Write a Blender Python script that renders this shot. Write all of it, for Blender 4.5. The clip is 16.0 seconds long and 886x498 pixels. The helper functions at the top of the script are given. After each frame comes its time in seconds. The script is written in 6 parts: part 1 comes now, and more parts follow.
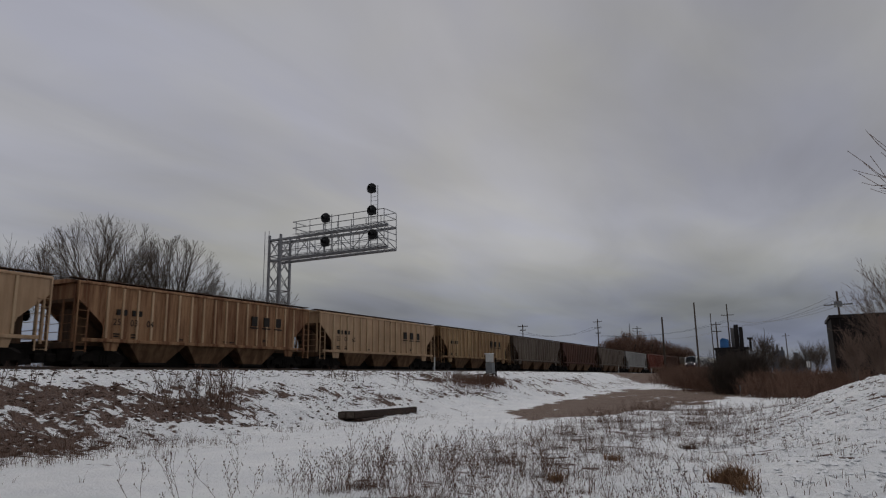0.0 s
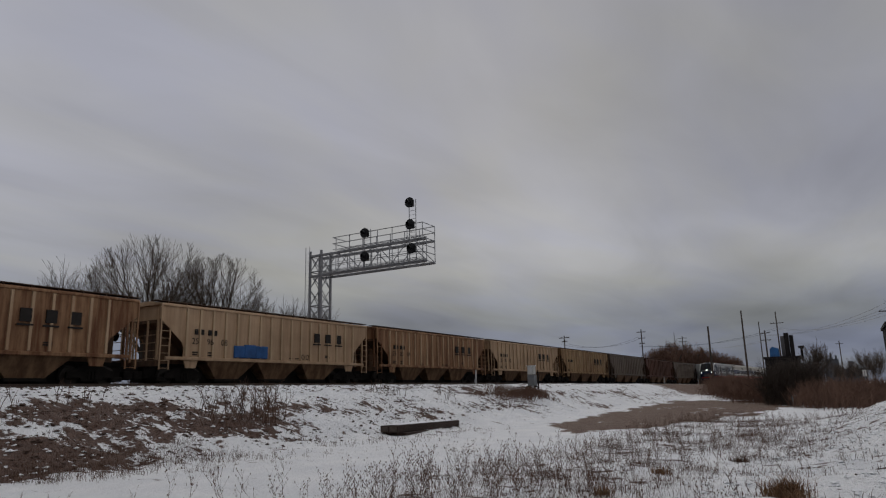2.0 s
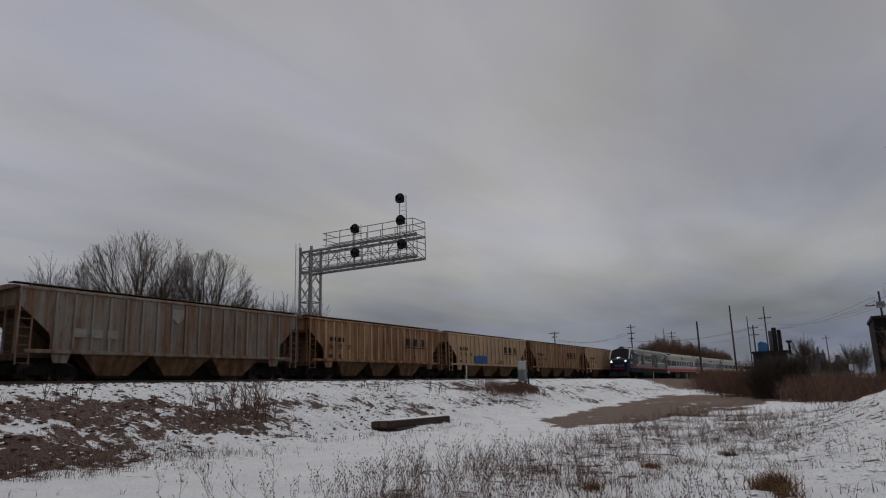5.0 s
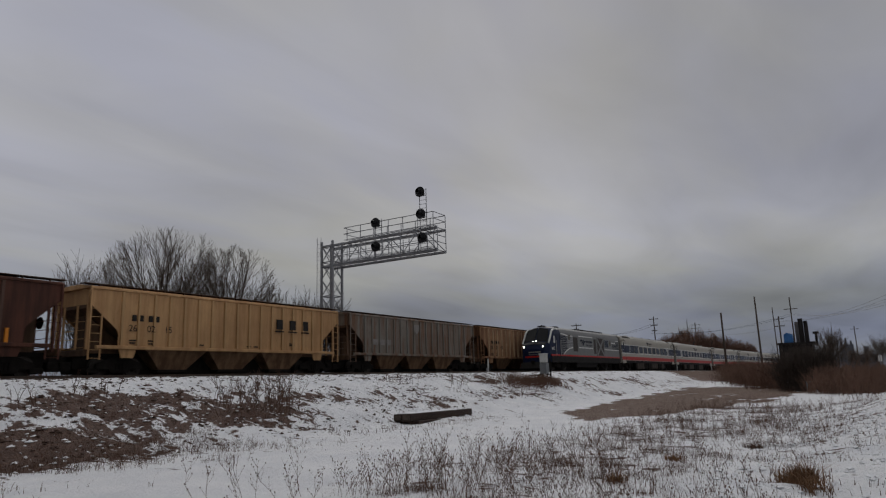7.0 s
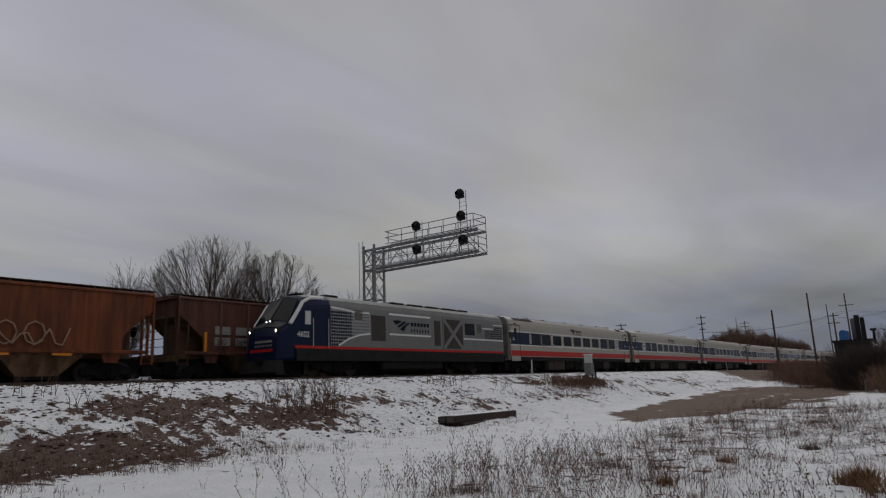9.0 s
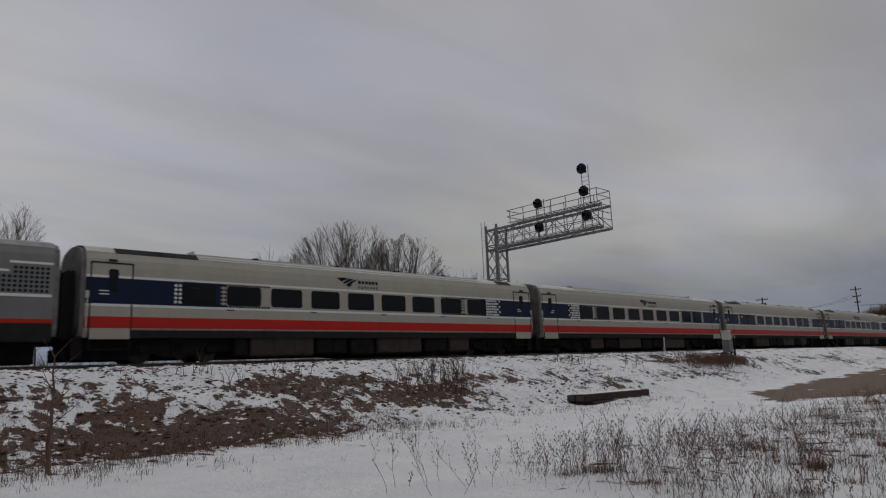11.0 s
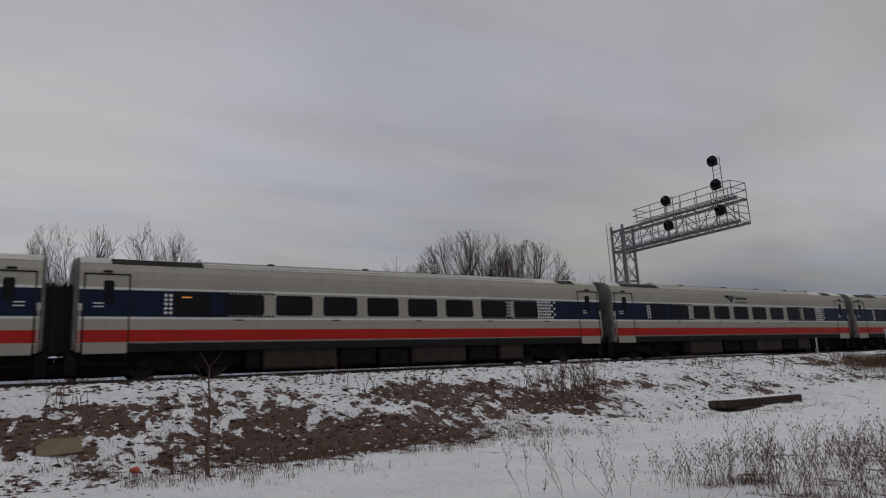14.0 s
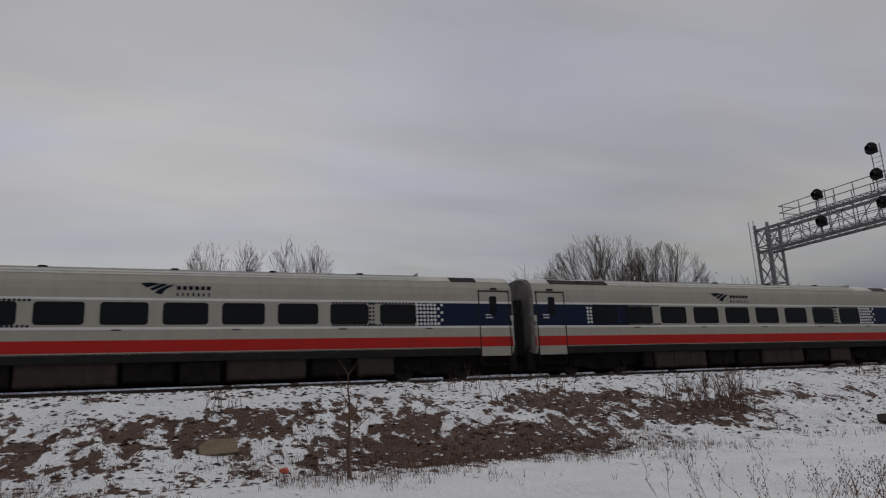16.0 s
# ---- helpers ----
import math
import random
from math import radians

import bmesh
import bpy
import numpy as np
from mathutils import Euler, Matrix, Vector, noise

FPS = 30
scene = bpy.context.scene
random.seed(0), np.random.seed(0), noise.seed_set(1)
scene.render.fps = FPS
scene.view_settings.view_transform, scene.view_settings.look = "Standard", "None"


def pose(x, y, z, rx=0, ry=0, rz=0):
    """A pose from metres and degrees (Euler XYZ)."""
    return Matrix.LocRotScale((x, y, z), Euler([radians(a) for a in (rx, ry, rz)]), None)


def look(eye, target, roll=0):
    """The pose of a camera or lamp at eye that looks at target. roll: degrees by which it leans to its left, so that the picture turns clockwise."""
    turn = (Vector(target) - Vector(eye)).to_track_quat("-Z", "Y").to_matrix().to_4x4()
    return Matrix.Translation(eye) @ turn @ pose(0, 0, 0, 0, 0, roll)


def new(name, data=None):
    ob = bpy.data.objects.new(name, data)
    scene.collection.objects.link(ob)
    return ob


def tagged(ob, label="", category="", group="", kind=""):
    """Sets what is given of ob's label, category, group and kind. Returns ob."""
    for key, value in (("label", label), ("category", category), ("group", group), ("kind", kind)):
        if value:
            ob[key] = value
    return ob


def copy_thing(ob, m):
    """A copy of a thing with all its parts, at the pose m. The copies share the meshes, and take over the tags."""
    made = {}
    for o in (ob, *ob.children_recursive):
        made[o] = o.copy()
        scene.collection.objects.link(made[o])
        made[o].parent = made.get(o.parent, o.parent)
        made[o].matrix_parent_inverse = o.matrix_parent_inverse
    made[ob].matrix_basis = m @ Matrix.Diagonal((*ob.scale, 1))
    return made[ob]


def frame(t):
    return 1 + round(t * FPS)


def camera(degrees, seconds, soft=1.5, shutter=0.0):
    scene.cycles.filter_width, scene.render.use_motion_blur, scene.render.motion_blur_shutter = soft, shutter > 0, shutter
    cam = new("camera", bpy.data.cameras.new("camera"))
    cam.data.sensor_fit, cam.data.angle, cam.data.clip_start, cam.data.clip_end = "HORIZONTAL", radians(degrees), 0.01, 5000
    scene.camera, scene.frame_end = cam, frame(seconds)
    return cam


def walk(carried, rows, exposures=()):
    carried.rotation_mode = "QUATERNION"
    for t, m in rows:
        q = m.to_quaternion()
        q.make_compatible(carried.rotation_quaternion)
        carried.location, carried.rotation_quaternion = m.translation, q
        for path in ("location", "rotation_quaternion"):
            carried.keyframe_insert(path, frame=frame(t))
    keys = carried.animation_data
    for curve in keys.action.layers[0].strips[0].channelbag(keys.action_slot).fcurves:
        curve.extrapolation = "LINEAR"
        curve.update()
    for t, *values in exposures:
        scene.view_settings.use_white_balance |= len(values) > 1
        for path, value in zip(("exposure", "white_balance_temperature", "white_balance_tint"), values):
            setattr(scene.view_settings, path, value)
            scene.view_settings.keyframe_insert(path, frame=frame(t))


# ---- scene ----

EYE = 1.6            # height of the lens over the lane
RAIL = 2.25          # top of the rails
NEAR_Y, FAR_Y = 27.15, 31.4   # centre lines of the two tracks

cam = camera(67.4, 16.0, soft=1.2, shutter=0.12)
walk(cam, [
    (0, pose(0, 0, EYE, 100.94, 0.83, -62.63)),
    (0.5, pose(0, 0, EYE, 100.99, 0.82, -60.80)),
    (1, pose(0, 0, EYE, 102.21, 1.24, -58.09)),
    (1.5, pose(0, 0, EYE, 102.32, 1.49, -57.79)),
    (2, pose(0, 0, EYE, 102.10, 1.38, -59.11)),
    (2.5, pose(0, 0, EYE, 102.02, 1.42, -59.39)),
    (3, pose(0, 0, EYE, 102.02, 1.42, -59.39)),
    (3.5, pose(0, 0, EYE, 101.79, 1.58, -59.63)),
    (4, pose(0, 0, EYE, 101.73, 1.68, -59.61)),
    (6.5, pose(0, 0, EYE, 101.72, 1.51, -60.42)),
    (7, pose(0, 0, EYE, 101.19, 1.81, -58.06)),
    (7.5, pose(0, 0, EYE, 101.07, 1.87, -56.83)),
    (8, pose(0, 0, EYE, 101.02, 2.03, -57.11)),
    (8.5, pose(0, 0, EYE, 101.77, 2.26, -56.76)),
    (9, pose(0, 0, EYE, 101.49, 2.28, -54.37)),
    (9.5, pose(0, 0, EYE, 101.08, 2.22, -51.42)),
    (10, pose(0, 0, EYE, 100.66, 2.12, -48.01)),
    (10.2, pose(0, 0, EYE, 100.69, 2.28, -46.21)),
    (12.3, pose(0, 0, EYE, 100.11, 2.68, -41.23)),
    (12.5, pose(0, 0, EYE, 100.64, 2.94, -39.81)),
    (13, pose(0, 0, EYE, 101.01, 2.81, -36.04)),
    (13.5, pose(0, 0, EYE, 101.46, 3.28, -30.79)),
    (14, pose(0, 0, EYE, 101.23, 3.04, -32.69)),
    (14.5, pose(0, 0, EYE, 101.60, 2.73, -26.48)),
    (15, pose(0, 0, EYE, 101.26, 3.22, -23.92)),
    (15.5, pose(0, 0, EYE, 102.62, 3.07, -24.45)),
    (16, pose(0, 0, EYE, 102.40, 2.53, -21.57)),
], exposures=[(0, 0.05), (7, 0.035), (8.5, 0.02), (10.2, -0.02), (12.3, 0.02), (14, 0.06), (16, 0.06)])

# ---- world: a closed winter overcast ----
SUN_EL, SUN_ROT = radians(29), radians(65)
world = bpy.data.worlds.new("overcast")
scene.world = world
world.use_nodes = True


# the last bank, unseen behind the lens, is added to dim the train sides
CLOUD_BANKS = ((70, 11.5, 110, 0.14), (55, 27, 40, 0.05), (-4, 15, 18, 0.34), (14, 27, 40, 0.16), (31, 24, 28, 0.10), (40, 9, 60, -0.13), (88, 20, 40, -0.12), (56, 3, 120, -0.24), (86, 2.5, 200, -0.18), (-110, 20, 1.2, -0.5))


def sky_nodes():
    nt = world.node_tree
    N, L = nt.nodes, nt.links
    N.clear()
    out, bg = N.new("ShaderNodeOutputWorld"), N.new("ShaderNodeBackground")
    sky = N.new("ShaderNodeTexSky")
    sky.sky_type, sky.sun_disc = "NISHITA", False
    sky.sun_elevation, sky.sun_rotation = SUN_EL, SUN_ROT
    tc = N.new("ShaderNodeTexCoord")
    sep = N.new("ShaderNodeSeparateXYZ")
    L.new(tc.outputs["Generated"], sep.inputs[0])

    def math_node(op, a, b=None, c=None):
        n = N.new("ShaderNodeMath")
        n.operation = op
        for i, v in enumerate((a, b, c)):
            if v is None:
                continue
            if isinstance(v, (int, float)):
                n.inputs[i].default_value = v
            else:
                L.new(v, n.inputs[i])
        return n.outputs[0]

    up = math_node("MAXIMUM", sep.outputs[2], 0.0)
    # the cloud deck: directions laid on a flat ceiling, so that the banks lie flatter towards the horizon
    div = math_node("ADD", up, 0.09)
    px, py = math_node("DIVIDE", sep.outputs[0], div), math_node("DIVIDE", sep.outputs[1], div)
    comb = N.new("ShaderNodeCombineXYZ")
    L.new(px, comb.inputs[0]), L.new(py, comb.inputs[1])

    def cloud(scale, detail, dist, turn, stretch):
        mp = N.new("ShaderNodeMapping")
        mp.inputs["Rotation"].default_value[2] = radians(turn)
        mp.inputs["Scale"].default_value = (stretch, 1, 1)
        L.new(comb.outputs[0], mp.inputs[0])
        t = N.new("ShaderNodeTexNoise")
        t.inputs["Scale"].default_value, t.inputs["Detail"].default_value = scale, detail
        t.inputs["Roughness"].default_value, t.inputs["Distortion"].default_value = 0.5, dist
        L.new(mp.outputs[0], t.inputs["Vector"])
        return t.outputs["Fac"]

    big, fine = cloud(0.55, 3, 0.3, 35, 0.6), cloud(1.9, 5, 0.5, 20, 0.45)
    grade = N.new("ShaderNodeValToRGB")      # brightness by height, the dull blue bank low down
    e = grade.color_ramp.elements
    e[0].position, e[0].color = 0.0, (0.150, 0.170, 0.225, 1)
    e[1].position, e[1].color = 1.0, (0.78, 0.775, 0.80, 1)
    for pos, col in ((0.05, (0.165, 0.185, 0.240)), (0.10, (0.225, 0.240, 0.275)), (0.17, (0.335, 0.337, 0.352)),
                     (0.28, (0.325, 0.326, 0.355)), (0.55, (0.33, 0.33, 0.357)), (0.75, (0.56, 0.556, 0.58))):
        e.new(pos).color = (*col, 1)
    L.new(up, grade.inputs[0])
    mix = math_node("ADD", math_node("MULTIPLY", big, 0.65), math_node("MULTIPLY", fine, 0.35))
    gain = math_node("MULTIPLY_ADD", math_node("SUBTRACT", mix, 0.5), 1.3, 1.0)
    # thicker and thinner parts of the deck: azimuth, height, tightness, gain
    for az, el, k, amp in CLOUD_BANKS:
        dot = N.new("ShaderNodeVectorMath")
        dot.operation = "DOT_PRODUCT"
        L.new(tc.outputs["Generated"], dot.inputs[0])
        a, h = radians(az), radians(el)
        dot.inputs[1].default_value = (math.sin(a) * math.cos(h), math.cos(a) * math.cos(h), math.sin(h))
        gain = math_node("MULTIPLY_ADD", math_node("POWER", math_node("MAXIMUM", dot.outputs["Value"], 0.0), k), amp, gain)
    cl = N.new("ShaderNodeVectorMath")
    cl.operation = "SCALE"
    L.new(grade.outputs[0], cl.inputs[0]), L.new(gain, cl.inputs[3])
    tint = N.new("ShaderNodeValToRGB")       # blue-grey and yellow-grey parts of the deck
    e = tint.color_ramp.elements
    e[0].position, e[0].color = 0.36, (0.955, 0.97, 1.035, 1)
    e[1].position, e[1].color = 0.64, (1.03, 1.02, 0.935, 1)
    L.new(cloud(1.25, 4, 0.4, 55, 0.5), tint.inputs[0])
    tone = N.new("ShaderNodeVectorMath")
    tone.operation = "MULTIPLY"
    L.new(cl.outputs[0], tone.inputs[0]), L.new(tint.outputs[0], tone.inputs[1])
    lift = N.new("ShaderNodeVectorMath")     # to the sky texture's scale
    lift.operation = "SCALE"
    L.new(tone.outputs[0], lift.inputs[0])
    lift.inputs[3].default_value = 10.0
    blend = N.new("ShaderNodeMix")
    blend.data_type = "RGBA"
    blend.inputs[0].default_value = 0.985
    L.new(sky.outputs[0], blend.inputs[6]), L.new(lift.outputs[0], blend.inputs[7])
    L.new(blend.outputs[2], bg.inputs[0])
    bg.inputs[1].default_value = 0.1
    L.new(bg.outputs[0], out.inputs[0])


sky_nodes()
sun = new("sun", bpy.data.lights.new("sun", "SUN"))
sun.data.energy, sun.data.angle, sun.data.color = 0.5, radians(40), (1, 0.96, 0.9)
sun.matrix_world = look((36, 17, 22), (0, 0, 0))

# ---- materials ----


def material(name, build):
    m = bpy.data.materials.new(name)
    m.use_nodes = True
    nt = m.node_tree
    build(nt, nt.nodes, nt.links, nt.nodes["Principled BSDF"])
    return m


def ramp(N, L, fac, stops):
    r = N.new("ShaderNodeValToRGB")
    e = r.color_ramp.elements
    e[0].position, e[0].color = stops[0][0], (*stops[0][1], 1)
    e[1].position, e[1].color = stops[-1][0], (*stops[-1][1], 1)
    for p, c in stops[1:-1]:
        e.new(p).color = (*c, 1)
    L.new(fac, r.inputs[0])
    return r.outputs[0]


def noise_tex(N, L, scale, detail=4, rough=0.55, stretch=(1, 1, 1), dist=0.0, coord="Object"):
    tc, mp, t = N.new("ShaderNodeTexCoord"), N.new("ShaderNodeMapping"), N.new("ShaderNodeTexNoise")
    L.new(tc.outputs[coord], mp.inputs[0])
    mp.inputs["Scale"].default_value = stretch
    L.new(mp.outputs[0], t.inputs["Vector"])
    t.inputs["Scale"].default_value, t.inputs["Detail"].default_value = scale, detail
    t.inputs["Roughness"].default_value, t.inputs["Distortion"].default_value = rough, dist
    return t.outputs["Fac"]


def mixc(N, L, fac, a, b):
    m = N.new("ShaderNodeMix")
    m.data_type = "RGBA"
    for i, v in ((0, fac), (6, a), (7, b)):
        if isinstance(v, (int, float)):
            m.inputs[i].default_value = v
        elif isinstance(v, tuple):
            m.inputs[i].default_value = (*v, 1)
        else:
            L.new(v, m.inputs[i])
    return m.outputs[2]


def bump(N, L, height, strength, dist, b):
    n = N.new("ShaderNodeBump")
    n.inputs["Strength"].default_value, n.inputs["Distance"].default_value = strength, dist
    L.new(height, n.inputs["Height"])
    L.new(n.outputs[0], b.inputs["Normal"])


def plain(name, col, rough=0.6, metal=0.0, var=0.25, scale=3.0, grain=0.0, stretch=(1, 1, 1), dirt=None, dirt_amt=0.5, spec=0.3):
    """Paint, metal or wood: a colour that varies at two scales, dirt in streaks if asked, fine relief."""
    def build(nt, N, L, b):
        n1 = noise_tex(N, L, scale, 5, 0.6, stretch)
        n2 = noise_tex(N, L, scale * 9, 3, 0.6, stretch)
        lo = tuple(c * (1 - var) for c in col)
        hi = tuple(min(1, c * (1 + var)) for c in col)
        c = ramp(N, L, n1, [(0.3, lo), (0.7, hi)])
        c = mixc(N, L, 0.25, c, ramp(N, L, n2, [(0.35, lo), (0.65, hi)]))
        if dirt:
            n3 = noise_tex(N, L, 1.0, 6, 0.65, (2.6, 2.6, 0.5))
            f = ramp(N, L, n3, [(0.42, (0, 0, 0)), (0.68, (dirt_amt,) * 3)])
            c = mixc(N, L, f, c, dirt)
        L.new(c, b.inputs["Base Color"])
        b.inputs["Roughness"].default_value, b.inputs["Metallic"].default_value = rough, metal
        b.inputs["Specular IOR Level"].default_value = spec
        if grain:
            bump(N, L, n2, grain, 0.02, b)
    return material(name, build)


def m2(N, L, a, b):
    """The mean of two textures."""
    n = N.new("ShaderNodeMath")
    n.operation = "ADD"
    L.new(a, n.inputs[0]), L.new(b, n.inputs[1])
    h = N.new("ShaderNodeMath")
    h.operation = "MULTIPLY"
    L.new(n.outputs[0], h.inputs[0])
    h.inputs[1].default_value = 0.5
    return h.outputs[0]


def ground_build(nt, N, L, b):
    at = N.new("ShaderNodeAttribute")
    at.attribute_name = "bare"
    gr = N.new("ShaderNodeAttribute")
    gr.attribute_name = "gravel"
    fine, mid, tiny = noise_tex(N, L, 1.5, 9, 0.66, (1, 0.6, 1)), noise_tex(N, L, 0.7, 5, 0.6), noise_tex(N, L, 26, 4, 0.7)
    snow = ramp(N, L, mid, [(0.3, (0.76, 0.775, 0.81)), (0.7, (0.89, 0.895, 0.91))])
    grit = m2(N, L, tiny, noise_tex(N, L, 8, 4, 0.7))
    earth = ramp(N, L, grit, [(0.3, (0.018, 0.010, 0.008)), (0.5, (0.086, 0.043, 0.029)), (0.72, (0.19, 0.113, 0.079))])
    stone = ramp(N, L, grit, [(0.3, (0.056, 0.030, 0.020)), (0.7, (0.180, 0.106, 0.072))])

    def m(op, x, y):
        n = N.new("ShaderNodeMath")
        n.operation, n.use_clamp = op, False
        for i, v in enumerate((x, y)):
            if isinstance(v, (int, float)):
                n.inputs[i].default_value = v
            else:
                L.new(v, n.inputs[i])
        return n.outputs[0]
    speck = noise_tex(N, L, 3.0, 7, 0.64, (0.9, 0.5, 1), 0.4)
    f1 = m("ADD", at.outputs["Fac"], m("ADD", m("MULTIPLY", m("SUBTRACT", fine, 0.5), 1.3), m("MULTIPLY", m("SUBTRACT", speck, 0.5), 1.9)))
    f1 = ramp(N, L, f1, [(0.50, (0, 0, 0)), (0.60, (1, 1, 1))])
    f2 = m("ADD", gr.outputs["Fac"], m("MULTIPLY", m("SUBTRACT", fine, 0.5), 2.1))
    f2 = ramp(N, L, f2, [(0.44, (0, 0, 0)), (0.60, (1, 1, 1))])
    c = mixc(N, L, f1, snow, earth)
    c = mixc(N, L, f2, c, stone)
    L.new(c, b.inputs["Base Color"])
    b.inputs["Roughness"].default_value = 0.85
    lump = noise_tex(N, L, 6.5, 3, 0.55)
    h = m("ADD", m("ADD", m("MULTIPLY", fine, 0.9), m("MULTIPLY", lump, 0.55)), m("MULTIPLY", tiny, 0.32))
    bump(N, L, h, 0.9, 0.16, b)


GROUND = material("snowy_ground", ground_build)
STEEL = plain("galvanised_steel", (0.28, 0.285, 0.30), 0.5, 0.5, 0.2, 2)
BLACK = plain("matt_black_paint", (0.012, 0.012, 0.014), 0.5, 0, 0.2)
LENS = plain("dark_signal_lens", (0.02, 0.02, 0.022), 0.12, 0, 0.1)
UNDER = plain("grimy_underframe", (0.018, 0.0155, 0.014), 0.9, 0, 0.4, 4, 0.4, spec=0.1)
RAILM = plain("worn_rail", (0.10, 0.075, 0.06), 0.45, 0.7, 0.3, 3)
BALLAST = plain("ballast", (0.075, 0.065, 0.058), 0.9, 0, 0.5, 9, 1.0)
TIE = plain("creosoted_timber", (0.042, 0.027, 0.021), 0.85, 0, 0.45, 3, 0.6, (0.3, 3, 3))
TIE_END = plain("weathered_timber_end", (0.085, 0.066, 0.054), 0.9, 0, 0.35, 6, 0.5)
SNOW = plain("fresh_snow", (0.80, 0.815, 0.84), 0.8, 0, 0.06, 5, 0.4)
BARK = plain("grey_bark", (0.075, 0.062, 0.052), 0.9, 0, 0.35, 6, 0.5)
TWIG = plain("twig_bark", (0.095, 0.072, 0.058), 0.9, 0, 0.35, 2)
POLEM = plain("weathered_pole", (0.075, 0.058, 0.047), 0.9, 0, 0.3, 2, 0.3, (4, 4, 0.4))
STRAW_BANK = plain("brown_bank_grass", (0.118, 0.064, 0.044), 0.95, 0, 0.5, 1.2)
EARTH = plain("damp_earth", (0.058, 0.034, 0.025), 0.95, 0, 0.4, 6)
RUSSET = plain("russet_grass", (0.19, 0.105, 0.056), 0.9, 0, 0.4, 3)
STALK = plain("dead_weed_stalk", (0.118, 0.070, 0.050), 0.9, 0, 0.45, 1.3)
PALE = plain("brown_young_bark", (0.145, 0.098, 0.076), 0.9, 0, 0.35, 2)
THICK = plain("dark_bush_bark", (0.060, 0.046, 0.038), 0.95, 0, 0.4, 0.7)
BRUSH = plain("brown_brush", (0.158, 0.092, 0.066), 0.95, 0, 0.4, 0.7)

# ---- mesh helpers ----


def link(name, bm, mat, parent=None):
    me = bpy.data.meshes.new(name)
    bm.to_mesh(me)
    bm.free()
    for m in (mat if isinstance(mat, (list, tuple)) else [mat]):
        me.materials.append(m)
    ob = new(name, me)
    if parent:
        ob.parent = parent
    return ob


def part(name, bm, mat, parent, label=""):
    ob = link(name, bm, mat, parent)
    return tagged(ob, label) if label else ob


def empty(name, label, category, group="", m=None):
    ob = new(name)
    ob.empty_display_size = 0.2
    if m is not None:
        ob.matrix_world = m
    return tagged(ob, label, category, group)


def box(bm, x0, x1, y0, y1, z0, z1, bev=0.0):
    vs = [bm.verts.new((x, y, z)) for x in (x0, x1) for y in (y0, y1) for z in (z0, z1)]
    fs = [bm.faces.new([vs[i] for i in f]) for f in ((0, 1, 3, 2), (4, 6, 7, 5), (0, 4, 5, 1), (2, 3, 7, 6), (0, 2, 6, 4), (1, 5, 7, 3))]
    if bev:
        es = {e for f in fs for e in f.edges}
        bmesh.ops.bevel(bm, geom=list(es), offset=bev, segments=1, affect="EDGES")
    return bm


def boxm(*a):
    return box(bmesh.new(), *a)


def tube(bm, a, b, r0, r1=None, n=6, cap=True):
    a, b = Vector(a), Vector(b)
    r1 = r0 if r1 is None else r1
    d = (b - a).normalized()
    u = d.orthogonal().normalized()
    v = d.cross(u)
    ring = []
    for p, r in ((a, r0), (b, r1)):
        ring.append([bm.verts.new(p + r * (math.cos(2 * math.pi * i / n) * u + math.sin(2 * math.pi * i / n) * v)) for i in range(n)])
    for i in range(n):
        bm.faces.new((ring[0][i], ring[0][(i + 1) % n], ring[1][(i + 1) % n], ring[1][i]))
    if cap:
        bm.faces.new(ring[0][::-1]), bm.faces.new(ring[1])
    return bm


def tubem(a, b, r0, r1=None, n=8):
    return tube(bmesh.new(), a, b, r0, r1, n)


def prism_y(bm, pts, y0, y1):
    """An outline in x, z carried from y0 to y1."""
    p0 = [bm.verts.new((x, y0, z)) for x, z in pts]
    p1 = [bm.verts.new((x, y1, z)) for x, z in pts]
    n = len(pts)
    bm.faces.new(p0), bm.faces.new(p1[::-1])
    for i in range(n):
        bm.faces.new((p0[i], p1[i], p1[(i + 1) % n], p0[(i + 1) % n]))
    bmesh.ops.recalc_face_normals(bm, faces=bm.faces)
    return bm


def prism_x(bm, pts, x0, x1):
    """An outline in y, z carried from x0 to x1."""
    p0 = [bm.verts.new((x0, y, z)) for y, z in pts]
    p1 = [bm.verts.new((x1, y, z)) for y, z in pts]
    n = len(pts)
    bm.faces.new(p0), bm.faces.new(p1[::-1])
    for i in range(n):
        bm.faces.new((p0[i], p1[i], p1[(i + 1) % n], p0[(i + 1) % n]))
    bmesh.ops.recalc_face_normals(bm, faces=bm.faces)
    return bm


def smooth(a, b, v):
    t = max(0.0, min(1.0, (v - a) / (b - a)))
    return t * t * (3 - 2 * t)


def fbm(x, y, s, o=3):
    return noise.fractal((x * s, y * s, 3.7), 1.0, 2.0, o)


# ---- the line of the railway: it bends a little towards the lane far off, and falls ----
BEND_FROM, BEND_TO = 25, 140


def bend(x):
    """How far the tracks have swung towards the lane at x."""
    u = max(0, min(x, BEND_TO) - BEND_FROM)
    return .00015 * u * u + .0345 * max(0, x - BEND_TO)


def sag(x):
    u = max(0, min(x, BEND_TO) - BEND_FROM)
    return .000035 * u * u


def on_track(x, y, turned=0):
    """The pose of a car that stands at x on the track whose straight part lies along y."""
    u = max(0, min(x, BEND_TO) - BEND_FROM)
    fall = 0 if x > BEND_TO else .00007 * u
    return pose(x, y - bend(x), RAIL - sag(x), 0, math.degrees(math.atan(fall)), -math.degrees(math.atan(.0003 * u))) @ pose(0, 0, 0, 0, 0, turned)


